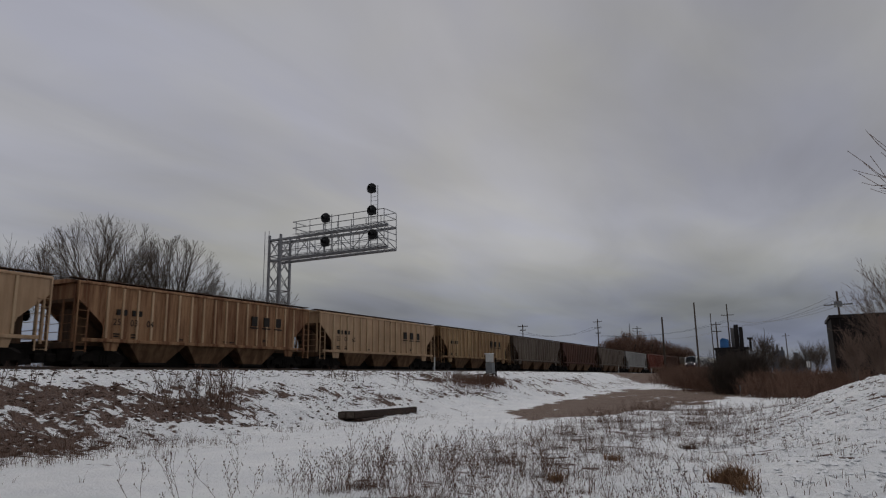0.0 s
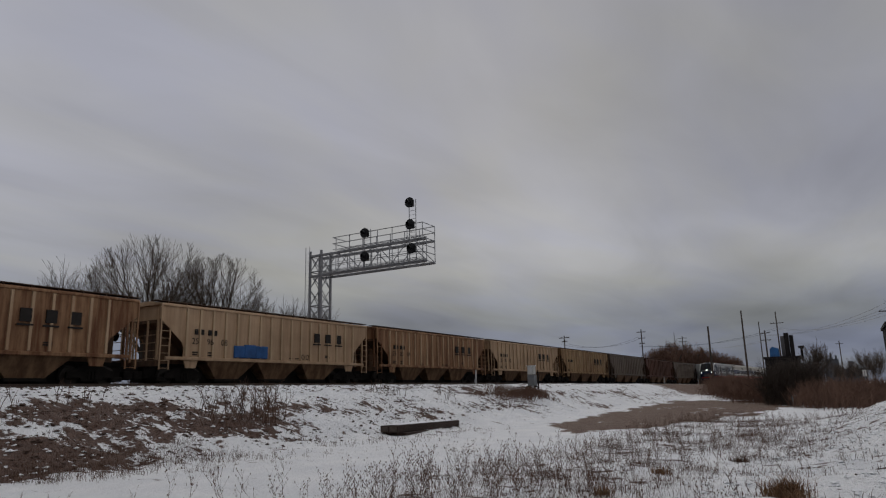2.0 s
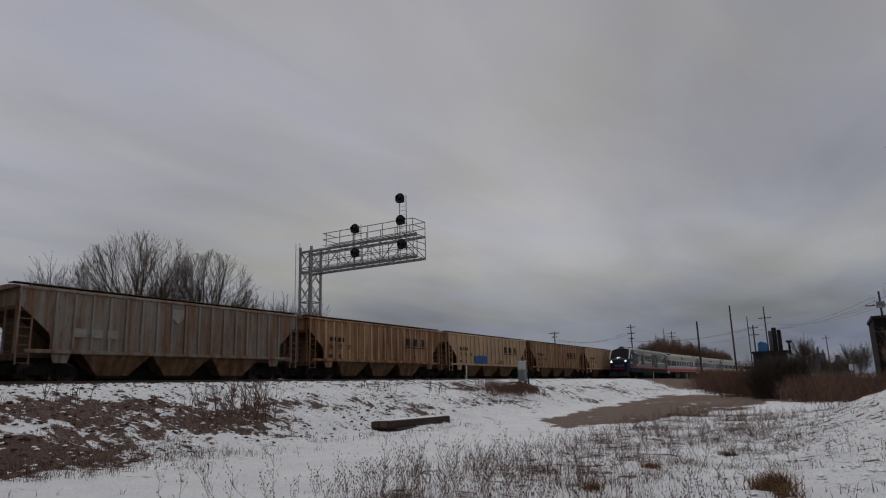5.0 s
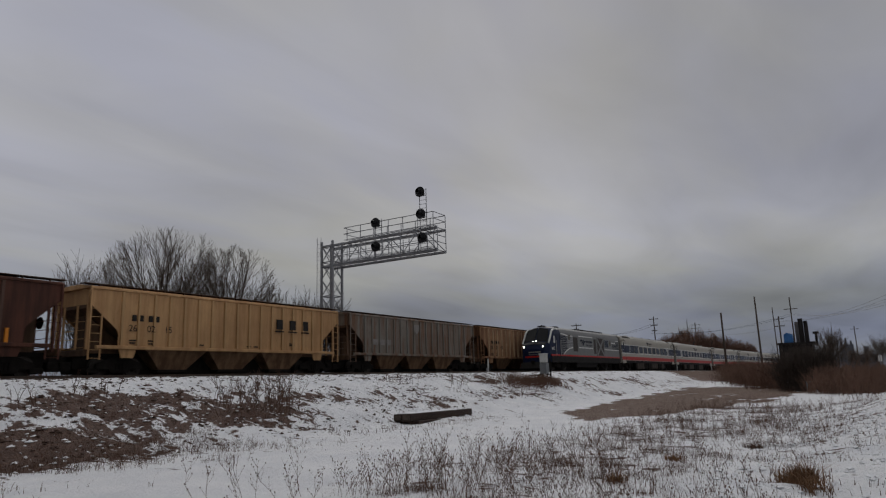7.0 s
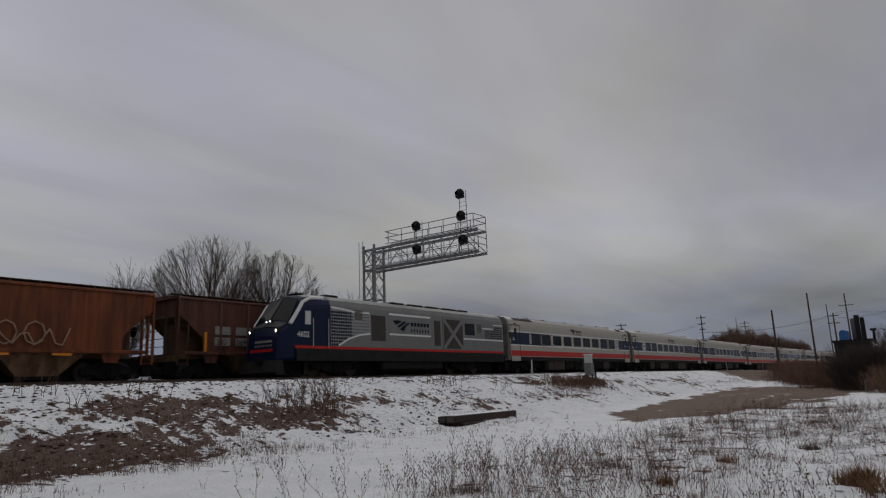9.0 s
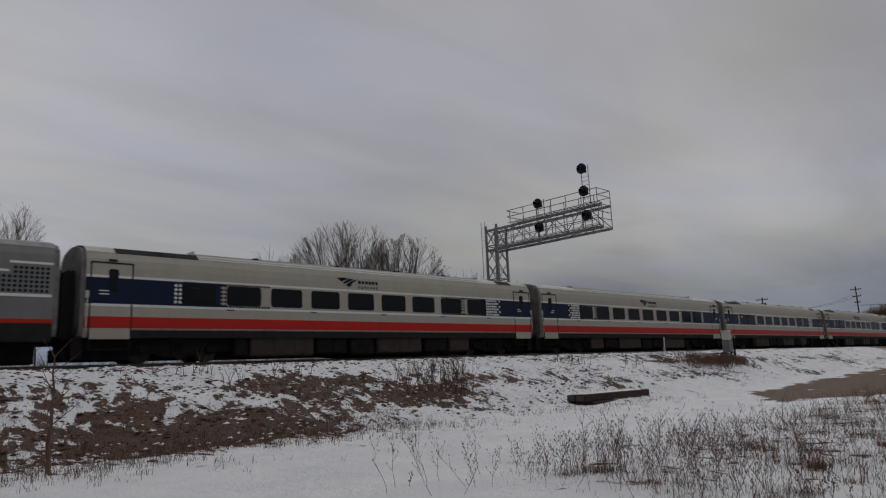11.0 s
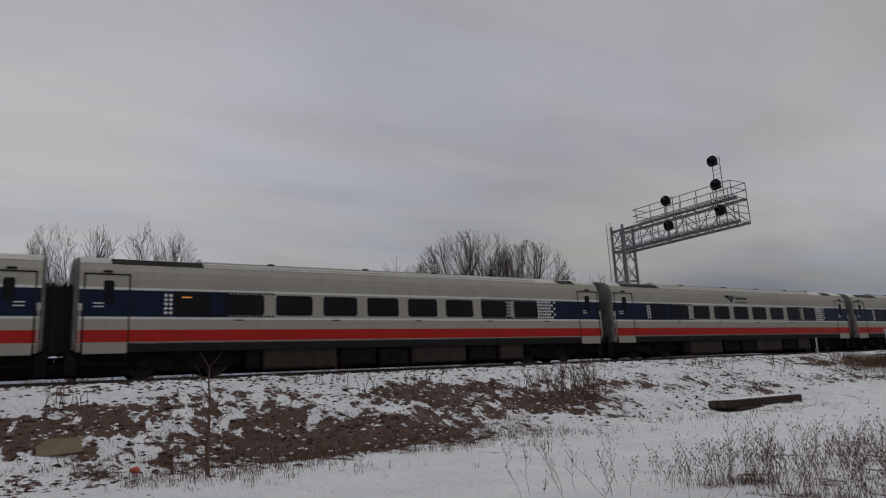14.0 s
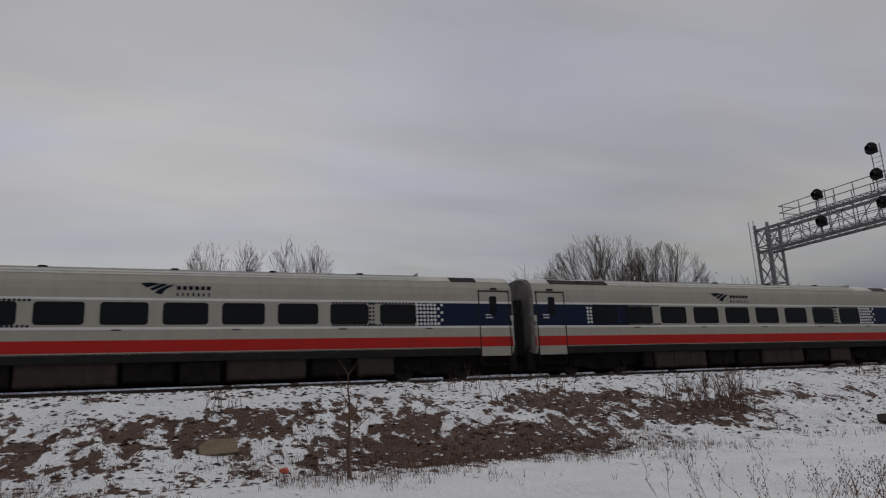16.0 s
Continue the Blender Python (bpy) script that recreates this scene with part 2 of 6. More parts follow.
def along(pts, x0=-420, x1=900):
    """A section in y, z carried along the bending track."""
    b = bmesh.new()
    xs = [x0, BEND_FROM] + [BEND_FROM + (BEND_TO - BEND_FROM) * k / 24 for k in range(1, 25)] + [x1]
    rings = [[b.verts.new((x, y - bend(x), z - sag(x))) for y, z in pts] for x in xs]
    for r0, r1 in zip(rings, rings[1:]):
        for i in range(len(pts)):
            j = (i + 1) % len(pts)
            b.faces.new((r0[i], r1[i], r1[j], r0[j]))
    b.faces.new(rings[0][::-1]), b.faces.new(rings[-1])
    bmesh.ops.recalc_face_normals(b, faces=b.faces)
    return b


# ---- the ground ----


def lane_edge(x):
    """The line along which the gravel begins, on the near side."""
    return 7.9 - 3.7 * smooth(24, 42, x) - 1.8 * smooth(40, 75, x)


def ground_z(x, y):
    y, fall = y + bend(x) * smooth(8, 15, y), sag(x) * smooth(12, 22, y)
    return bank_z(x, y) - fall


def bank_z(x, y):
    toe = 14.3 + 0.8 * math.sin(x * 0.13 + 1) + 0.4 * math.sin(x * 0.41)
    z = 2.05 * smooth(toe, 22.6, y) ** 0.9
    if y > 34:
        z += -0.9 * smooth(34, 38, y) + 1.9 * smooth(44, 75, y) * (1 - smooth(90, 300, y))
    rise = 1.3 * smooth(58, 115, x) * smooth(4, 14, y)
    z = max(z, rise) if y < 34 else z
    z += 1.45 * smooth(8, 27, x) * (1 - smooth(30, 44, x)) * smooth(1.8, -3.6, y)
    if y < 22.4:
        k = 1 - 0.85 * smooth(60, 120, abs(x))
        slope = smooth(toe - 0.5, toe + 1.5, y) * (1 - smooth(20.5, 22.5, y))
        z += 0.09 * fbm(x, y, 1.7, 3) * smooth(8, 11, x) * (1 - smooth(28, 36, x)) * smooth(3, 1, y)
        z += k * (0.06 * fbm(x, y, 0.5) + 0.03 * fbm(x, y, 2.0, 2) + slope * (0.16 * fbm(x, y, 0.55) + 0.07 * fbm(x + 9, y, 1.7, 3)))
    elif y < 34:
        z = 2.05 + 0.02 * fbm(x, y, 1.5, 2)
    return z


# where the bank has slipped and lies open: centre, half length, half depth, how bare
SLIPS = ((8.0, 17.0, 3.3, 1.8, 0.42), (9.6, 15.6, 2.0, .8, .2), (6.6, 15.6, 2.4, .9, .2), (4.4, 18.0, 1.8, 1.2, 0.14), (2.2, 16.8, 1.4, 1.0, 0.26), (4.7, 16.5, 1.6, 0.9, 0.16), (0.6, 17.8, 1.9, 1.2, 0.20), (13.4, 18.9, 2.8, 0.9, 0.32), (14.8, 17.6, 2.2, 0.8, 0.30), (19.0, 18.0, 2.4, 0.7, 0.22), (20.5, 18.6, 1.4, 0.6, 0.22), (37, 19.5, 3.2, 0.45, 0.24), (29.5, 20.4, 2.2, 0.35, 0.22), (48, 19.2, 3.0, 0.5, 0.2), (58, 19.0, 4.0, 0.6, 0.2),
         (16.8, 18.3, 2.0, 0.8, 0.18), (10.9, 17.0, 2.2, 1.1, 0.16), (-5.0, 18.0, 3.0, 1.4, 0.2))


def bare_at(x, y):
    """How much earth and dead growth comes through the snow: mostly on the slope of the bank."""
    y += bend(x) * smooth(8, 15, y)
    s = smooth(15.0, 17.0, y) * (1 - smooth(19.4, 21.8, y))
    v = 0.24 + 0.12 * fbm(x, y, 0.16) + s * (0.185 + 0.34 * fbm(x, y * 1.8, 0.3, 3) + 0.10 * fbm(x * .8 + y * 1.1, y - .5 * x, .5, 3)) - 0.05 * smooth(22, 31, x) * s - 0.11 * smooth(6.5, 3, x) * s
    v += 0.15 * math.exp(-((y - 15.2) / 1.0) ** 2) * smooth(16, 9, x)
    for px, py, rx, ry, amp in SLIPS:
        v += amp * math.exp(-abs((x - px) / rx) ** 2.4 - abs((y - py) / ry) ** 2.4)
    if y < 12:
        v = 0.02 + 0.10 * fbm(x, y, 0.3) + 0.11 * smooth(5, 9, x) * smooth(9.5, 7, y) * (1 - smooth(26, 34, x))
        v += 0.25 * math.exp(-((y - (5.0 - 0.06 * (x - 9))) / 2.2) ** 2) * smooth(5, 9, x) * (1 - smooth(30, 44, x))
        # earth specks on the rise also stand in for shade in trodden dimples
        v += 0.25 * smooth(9, 16, x) * smooth(2.5, 0.5, y) * (1 - smooth(26, 36, x))
    if 20.6 < y < 24.4:
        v = max(v, 0.36 + .08 * fbm(x, y, .5, 3))
    if 24.4 <= y < 34:
        v = 0.75
    if x > 44 and y < 5:
        v += 0.5 * smooth(44, 52, x)
    if y >= 34:
        v = 0.82 + 0.2 * fbm(x, y, 0.12)
    return v


def gravel_at(x, y):
    y += bend(x) * smooth(8, 15, y)
    w = 1.2 * fbm(x, y, 0.35, 4)
    far = 11.9 + 0.085 * (x - 26) + w
    g = smooth(lane_edge(x) - 1.1, lane_edge(x) + 1.1, y + w) * (1 - smooth(far - 1.0, far + 1.0, y)) * smooth(-1.2, 1.2, x + .5 * w - 23.6 - 1.5 * max(0, y - 8.7)) * (1 - smooth(66, 74, x))
    g -= 0.3 * smooth(0.25, 0.5, fbm(x * 0.35, y * 1.3, 0.6, 3))
    g = max(g, smooth(78, 88, x) * smooth(12, 15, y) * (1 - smooth(21.5, 23.5, y)))
    return g


def axis(lo, hi, step, far):
    out = [lo + step * i for i in range(int((hi - lo) / step) + 1)]
    s, v = step, out[-1]
    while v < far:
        s *= 1.22
        v += s
        out.append(v)
    s, v = step, out[0]
    while v > -far:
        s *= 1.22
        v -= s
        out.insert(0, v)
    return out


def build_ground():
    xs, ys = axis(-12, 60, 0.28, 2600), axis(-4, 24, 0.26, 2600)
    verts = [(x, y, ground_z(x, y)) for y in ys for x in xs]
    nx = len(xs)
    faces = [(j * nx + i, j * nx + i + 1, (j + 1) * nx + i + 1, (j + 1) * nx + i) for j in range(len(ys) - 1) for i in range(nx - 1)]
    me = bpy.data.meshes.new("ground")
    me.from_pydata(verts, [], faces)
    for key, fn in (("bare", bare_at), ("gravel", gravel_at)):
        a = me.attributes.new(key, "FLOAT", "POINT")
        a.data.foreach_set("value", [fn(v[0], v[1]) for v in verts])
    me.shade_smooth()
    me.materials.append(GROUND)
    return tagged(new("ground", me), "snow-covered ground with brown earth showing and a gravel lane", "ground", kind="structure")


build_ground()


# ---- the railway: bed, rails, ties ----


def build_track():
    b = along([(24.2, 2.0), (25.1, 2.11), (33.3, 2.11), (34.4, 1.75), (34.4, 1.5), (24.2, 1.5)])
    tagged(link("track_bed", b, BALLAST), "dark stone ballast bed with old snow between the tracks", "ballast", kind="structure")
    for y0 in (NEAR_Y, FAR_Y):
        t = empty("railway_track", "steel railway track on timber ties in ballast", "railway track", "two parallel tracks")
        for s in (-0.752, 0.752):
            y = y0 + s
            b = along([(y - .07, 2.09), (y + .07, 2.09), (y + .07, 2.105), (y + .012, 2.12), (y + .012, 2.215), (y + .036, 2.22), (y + .036, 2.25),
                       (y - .036, 2.25), (y - .036, 2.22), (y - .012, 2.215), (y - .012, 2.12), (y - .07, 2.105)])
            part("rail", b, RAILM, t)
        b = bmesh.new()
        for i in range(-60, 260):
            x = i * 0.6 + random.uniform(-.04, .04)
            y, z = y0 - bend(x), -sag(x)
            box(b, x - .11, x + .11, y - 1.3, y + 1.3, 2.0 + z, 2.13 + z)
        tagged(part("ties", b, TIE, t, "dark creosoted ties half sunk in ballast"), kind="stuff")


build_track()


# ---- the signal cantilever ----


def build_gantry():
    g = empty("signal_gantry", "galvanised lattice cantilever signal bridge reaching over the tracks", "railway signal")
    x0, y0, a = 38.75, 34.0, 0.55
    top, lo, up = 12.45, 10.47, 12.05
    legs = [(x0 + sx * a, y0 + sy * a) for sx in (-1, 1) for sy in (-1, 1)]
    for x, y in legs:
        part("tower_leg", tubem((x, y, 1.2), (x, y, top), 0.11, 0.11, 10), STEEL, g)
    faces = ((0, 1), (1, 3), (3, 2), (2, 0))
    n, z = 8, 1.6
    h = (top - 0.3 - z) / n
    for k in range(n):
        for p, q in faces:
            u, v = legs[p], legs[q]
            b = bmesh.new()
            za, zb = z + k * h, z + (k + 1) * h
            tube(b, (*u, za), (*v, zb), 0.032, n=5)
            tube(b, (*v, za), (*u, zb), 0.032, n=5)
            if k % 2 == 0:
                tube(b, (*u, zb), (*v, zb), 0.045, n=5)
            part("cross_brace", b, STEEL, g)
    part("foundation", boxm(x0 - 1.1, x0 + 1.1, y0 - 1.1, y0 + 1.1, 0.4, 1.7), plain("concrete", (0.33, 0.32, 0.30), 0.9, 0, 0.2, 3, 0.3), g)
    # ladder on the tower
    lad = bmesh.new()
    for s in (-.2, .2):
        tube(lad, (x0 - 0.85, y0 + .55 + s, 1.7), (x0 - 0.85, y0 + .55 + s, top + .3), 0.025, n=5)
    for i in range(34):
        tube(lad, (x0 - 0.85, y0 + .35, 2 + i * .31), (x0 - 0.85, y0 + .75, 2 + i * .31), 0.014, n=4)
    for zz in (4, 6.5, 9, 11.5):
        tube(lad, (x0 - 0.85, y0 + .55, zz), (x0 - 0.6, y0 + .55, zz), 0.02, n=4)
    part("ladder", lad, STEEL, g)
    # the arm: four chords, lattice between them
    ya, yb = 23.9, y0 + a
    xs = (x0 - a, x0 + a)
    for x in xs:
        for zz in (lo, up):
            part("chord", boxm(x - .07, x + .07, ya, yb, zz - .09, zz + .09, .02), STEEL, g)
        m = 6
        st = (yb - 1.2 - ya) / m
        for k in range(m):
            p, q = ya + k * st, ya + (k + 1) * st
            if k % 2:
                p, q = q, p
            part("diagonal", tubem((x, p, lo), (x, q, up), 0.034, 0.034, 5), STEEL, g)
            part("upright", tubem((x, ya + k * st, lo), (x, ya + k * st, up), 0.034, 0.034, 5), STEEL, g)
    b = bmesh.new()
    for zz in (lo, up):
        m = 9
        for k in range(m + 1):
            y = ya + (yb - ya) * k / m
            tube(b, (xs[0], y, zz), (xs[1], y, zz), 0.03, n=4)
            if k < m:
                tube(b, (xs[0], y, zz), (xs[1], ya + (yb - ya) * (k + 1) / m, zz), 0.022, n=4)
    tagged(part("plan_bracing", b, STEEL, g), kind="stuff")
    for zz, y1 in ((lo + .11, yb - 1.4), (up + .11, 31.9)):
        b = bmesh.new()
        for k in range(3):
            x = xs[0] - .5 + k * .28
            box(b, x - .012, x + .012, ya, y1, zz, zz + .035)
        for k in range(int((y1 - ya) / .45)):
            box(b, xs[0] - .5, xs[0], ya + k * .45, ya + k * .45 + .03, zz - .03, zz + .02)
        part("walkway", b, STEEL, g, "open steel grating walkway")
        b = bmesh.new()
        xr = xs[0] - .5
        for hh in (0.48, 0.95):
            tube(b, (xr, ya, zz + hh), (xr, y1, zz + hh), 0.031, n=5)
            tube(b, (xr, ya, zz + hh), (xs[1], ya, zz + hh), 0.031, n=5)
            if zz > 12:
                tube(b, (xs[1], ya, zz + hh), (xs[1], y1, zz + hh), 0.031, n=5)
                tube(b, (xr, y1, zz + hh), (xs[1], y1, zz + hh), 0.031, n=5)
        k = 0
        while ya + k * 1.28 < y1 + .05:
            y = min(ya + k * 1.28, y1)
            tube(b, (xr, y, zz), (xr, y, zz + .96), 0.031, n=5)
            if zz > 12:
                tube(b, (xs[1], y, zz), (xs[1], y, zz + .96), 0.031, n=5)
            k += 1
        part("handrail", b, STEEL, g)
    for dz in (0.35, 0.62, 0.9, 1.2):      # conduits along the arm
        part("conduit", tubem((xs[0] + .1, ya + .3, lo + dz), (xs[0] + .1, yb - 1, lo + dz), 0.018, 0.018, 4), STEEL, g)
    # heads, all facing down the track
    hx = xs[0] - .65
    for y, z, post in ((24.88, 14.66, 1), (24.86, 13.07, 0), (24.78, 11.35, 0), (28.83, 13.02, 0), (28.83, 11.26, 0)):
        hd = bmesh.new()
        tube(hd, (hx, y, z), (hx + .05, y, z), .37, .37, 28)
        tube(hd, (hx - .02, y, z), (hx + .02, y, z), .35, .33, 28)
        head = part("signal_head", hd, BLACK, g, "round black searchlight signal target, unlit")
        hood = bmesh.new()
        tube(hood, (hx - .34, y, z + .01), (hx - .02, y, z + .01), .13, .15, 16, cap=False)
        part("hood", hood, BLACK, head)
        part("lens", tubem((hx - .06, y, z), (hx - .03, y, z), .105, .105, 14), LENS, head)
        part("lamp_case", boxm(hx + .05, hx + .38, y - .2, y + .2, z - .26, z + .26, .04), BLACK, head)
    for y, z0, z1 in ((24.88, up, 14.95), (24.88, lo, up + 1.3), (28.83, lo, 13.35)):
        b = bmesh.new()
        for s in (-.28, .28):
            tube(b, (hx + .42, y + s, z0), (hx + .42, y + s, z1), 0.03, n=5)
        for k in range(int((z1 - z0) / .3)):
            tube(b, (hx + .42, y - .28, z0 + .3 * k), (hx + .42, y + .28, z0 + .3 * k), 0.014, n=4)
        if z1 > 15:
            for k in range(4):
                zz = 13.05 + k * .42
                tube(b, (hx + .42, y - .28, zz), (hx + .42, y + .28, zz + .45), .016, n=4)
            for s in (-.28, .28):
                tube(b, (hx + .95, y + s, up), (hx + .95, y + s, 14.4), 0.025, n=5)
                for zz in (13.5, 14.35):
                    tube(b, (hx + .42, y + s, zz), (hx + .95, y + s, zz), .02, n=4)
        part("signal_mast", b, STEEL, g)


build_gantry()


# ---- lineside things ----
CAB_GREY = plain("cabinet_paint", (0.20, 0.21, 0.22), 0.55, 0.2, 0.15, 4)
CAB_PALE = plain("pale_panel", (0.50, 0.50, 0.48), 0.6, 0, 0.12, 6)


def build_cabinet():
    c = empty("relay_cabinet", "grey trackside relay cabinet with pale upper box on dark stand", "signal cabinet")
    x, y = 44.95, 19.4
    z = ground_z(x, y)
    part("box", boxm(x - .30, x + .26, y - .25, y + .25, z + .40, z + 1.17, .02), CAB_GREY, c, "grey lower case")
    up = part("upper_box", boxm(x - .32, x + .14, y - .23, y + .23, z + 1.20, z + 1.80, .03), CAB_PALE, c, "pale grey upper case")
    part("case_door", boxm(x - .345, x - .322, y - .18, y + .18, z + 1.25, z + 1.75), plain("case_door", (0.55, 0.55, 0.54), 0.6, 0, 0.1, 5), up)
    part("cap", boxm(x - .36, x + .18, y - .27, y + .27, z + 1.80, z + 1.84), SNOW, c, "thin cap of snow")
    for sx in (-.28, .33):
        for sy in (-.3, .3):
            part("leg", boxm(x + sx - .04, x + sx + .04, y + sy - .04, y + sy + .04, z - .6, z + (1.5 if sx > 0 else .42)), UNDER, c, "dark steel leg")
    for sy in (-.3, .3):
        part("stand_brace", tubem((x - .28, y + sy, z - .1), (x + .33, y + sy, z + .42), .03, .03, 4), UNDER, c)
        part("stand_beam", boxm(x - .34, x + .38, y + sy - .03, y + sy + .03, z + .32, z + .40), UNDER, c)
    p = part("platform", boxm(x - 1.7, x - .35, y - .3, y + .5, z + .30, z + .37), UNDER, c, "dark grating platform")
    for sx in (-1.6, -.9):
        part("platform_leg", boxm(x + sx - .03, x + sx + .03, y - .2, y - .14, z - .5, z + .30), UNDER, p)


build_cabinet()


def build_lineside_post(x, y, h):
    z = ground_z(x, y)
    p = empty("marker_post", "short pale marker post beside the track", "post", "marker posts")
    part("shaft", tubem((x, y, z - .3), (x + .05, y, z + h), .05, .045), CAB_PALE, p)
    part("bracket", boxm(x - .16, x + .05, y - .05, y + .05, z + .1, z + .3, .01), STEEL, p)


build_lineside_post(41.6, 22.2, 0.95)
build_lineside_post(97.0, 22.0, 1.0)
build_lineside_post(122.0, 22.0, 1.0)


def build_timber():
    t = empty("timber_baulk", "long dark bridge timber lying in snow with a dusting on top", "timber")
    for i in range(2):
        y = .4 * i
        part("baulk", boxm(.05 * i, 5.55 - .12 * i, y, y + .37, 0, .27 - .02 * i, .02), TIE, t)
        part("end_grain", boxm(.05 * i - .028, .05 * i - .002, y + .04, y + .33, .04, .23 - .02 * i), TIE_END, t, "pale weathered end grain")
    part("snow_cap", boxm(.2, 5.2, .10, .72, .262, .285, .01), SNOW, t, "thin crust of snow")
    part("short_prop", boxm(.35, 2.3, -.18, .9, -.16, -.002, .02), TIE, t)
    t.matrix_world = pose(20.9, 14.5, ground_z(23.5, 14.9) + .06, 0, 0.8, 5.2)


build_timber()


def build_bank_litter():
    z = ground_z(1.05, 17.4)
    b = bmesh.new()
    prism_y(b, [(-.46, -.24), (.44, -.2), (.42, .26), (-.22, .28), (-.46, .08)], -.05, .05)
    slab = tagged(link("concrete_slab", b, plain("tan_slab", (0.19, 0.145, 0.095), 0.9, 0, 0.3, 3, 0.4)), "broken tan slab lying on the snowy bank", "slab")
    slab.matrix_world = pose(1.05, 17.4, z + .1, -50, 0, 4)
    z = ground_z(2.36, 15.8)
    b = bmesh.new()
    bmesh.ops.create_icosphere(b, subdivisions=2, radius=.11)
    for v in b.verts:
        v.co.z *= .7
        v.co += Vector((0.03 * fbm(v.co.x * 20, v.co.y * 20, 1), 0, 0.05 * fbm(v.co.x * 9, v.co.z * 9, 1)))
    o = tagged(link("plastic_scrap", b, plain("faded_orange_plastic", (0.45, 0.09, 0.05), 0.5, 0, 0.2, 6)), "crumpled faded orange-red plastic scrap on the bank", "litter")
    o.matrix_world = pose(2.36, 15.8, z + .06)


build_bank_litter()


# ---- poles and wires ----


def build_pole(x, y, h, r=.16, arms=(), lean=0.0, extra=False):
    z = ground_z(x, y)
    p = empty("utility_pole", "weathered wooden utility pole" + (" with crossarms" if arms else " without crossarms"), "utility pole", "utility poles")
    part("shaft", tubem((x, y, z - .5), (x + lean, y, z + h), r, r * .65, 8), POLEM, p)
    for dz, half in arms:
        arm = part("crossarm", boxm(x + lean - .06, x + lean + .06, y - half, y + half, z + h - dz - .07, z + h - dz + .07), POLEM, p)
        for k in (-.9, -.45, .45, .9):
            part("insulator", tubem((x + lean, y + k * half, z + h - dz + .07), (x + lean, y + k * half, z + h - dz + .26), .05, .035, 6), CAB_GREY, arm)
    if extra:
        for k in range(3):
            part("transformer", tubem((x + lean - .05, y + .35 - .35 * k, z + h - 2.4), (x + lean - .05, y + .35 - .35 * k, z + h - 1.5), .19, .19, 10), CAB_GREY, p)
    return p


def at(az, d):
    return d * math.sin(radians(az)), d * math.cos(radians(az))


build_pole(*at(75.75, 158), 13.6, .17, ((.6, 1.0), (2.0, .8), (3.2, .6)), .1)
build_pole(*at(80.9, 118), 9.6, .2)
build_pole(*at(83.44, 140), 14.3, .2)
build_pole(*at(84.6, 160), 13.6, .13)
build_pole(*at(85.85, 175), 16.8, .19, ((2.7, 1.45),))
build_pole(*at(84.95, 160), 11.6, .2, ((.6, 1.0), (2.1, 1.0)))
build_pole(*at(93.5, 115), 13.4, .2, ((2.0, 1.9),), 0, True)
build_pole(*at(89.8, 260), 15, .2, ((1, 1.2),))
build_pole(*at(69.5, 142), 11.3, .16, ((.4, 1.1), (1.2, .6)))
build_pole(*at(78.9, 260), 18, .22, ((.8, 1.6), (2.0, 1.6)))


def build_wires():
    for a, za, b_, zb in ((at(93.5, 115), 11.4, at(85.85, 175), 14.2), (at(85.85, 175), 14.1, at(75.75, 158), 10.5), (at(93.5, 115), 12.6, at(84.95, 160), 11.8),
                          (at(75.75, 158), 12.6, at(69.5, 142), 10.6), (at(84.95, 160), 10.6, at(78.9, 260), 16), (at(93.5, 115), 11.4, at(100, 60), 9.5)):
        for s in (-.8, .8):
            bm = bmesh.new()
            last = None
            for i in range(13):
                f = i / 12
                p = Vector((a[0] + (b_[0] - a[0]) * f, a[1] + (b_[1] - a[1]) * f + s, za + (zb - za) * f - 4 * 1.4 * f * (1 - f)))
                ring = [bm.verts.new(p + Vector(o)) for o in ((0, .022, -.013), (0, -.022, -.013), (0, 0, .025))]
                for j in range(3):
                    if last:
                        bm.faces.new((last[j], last[(j + 1) % 3], ring[(j + 1) % 3], ring[j]))
                last = ring
            tagged(link("overhead_wire", bm, BLACK), "thin sagging overhead wire between poles", "wire", "overhead wires")


build_wires()

# ---- the works, the dark building ----
SOOT = plain("sooty_cladding", (0.028, 0.025, 0.025), 0.9, 0, 0.35, 1.2, spec=0.1)
TARP = plain("blue_tarpaulin", (0.035, 0.13, 0.33), 0.6, 0, 0.25, 1.5)
BRICK = plain("dark_red_brick", (0.125, 0.058, 0.042), 0.9, 0, 0.35, 5, 0.4, (1, 1, 4))
CLAD = plain("dark_brown_cladding", (0.018, 0.015, 0.015), 0.9, 0, 0.3, 2, 0.3, (6, 6, 0.4), spec=0.05)
GLASS = plain("dark_window", (0.02, 0.023, 0.028), 0.15, 0, 0.2)
WHITE = plain("white_paint", (0.72, 0.72, 0.70), 0.6, 0, 0.08, 4)


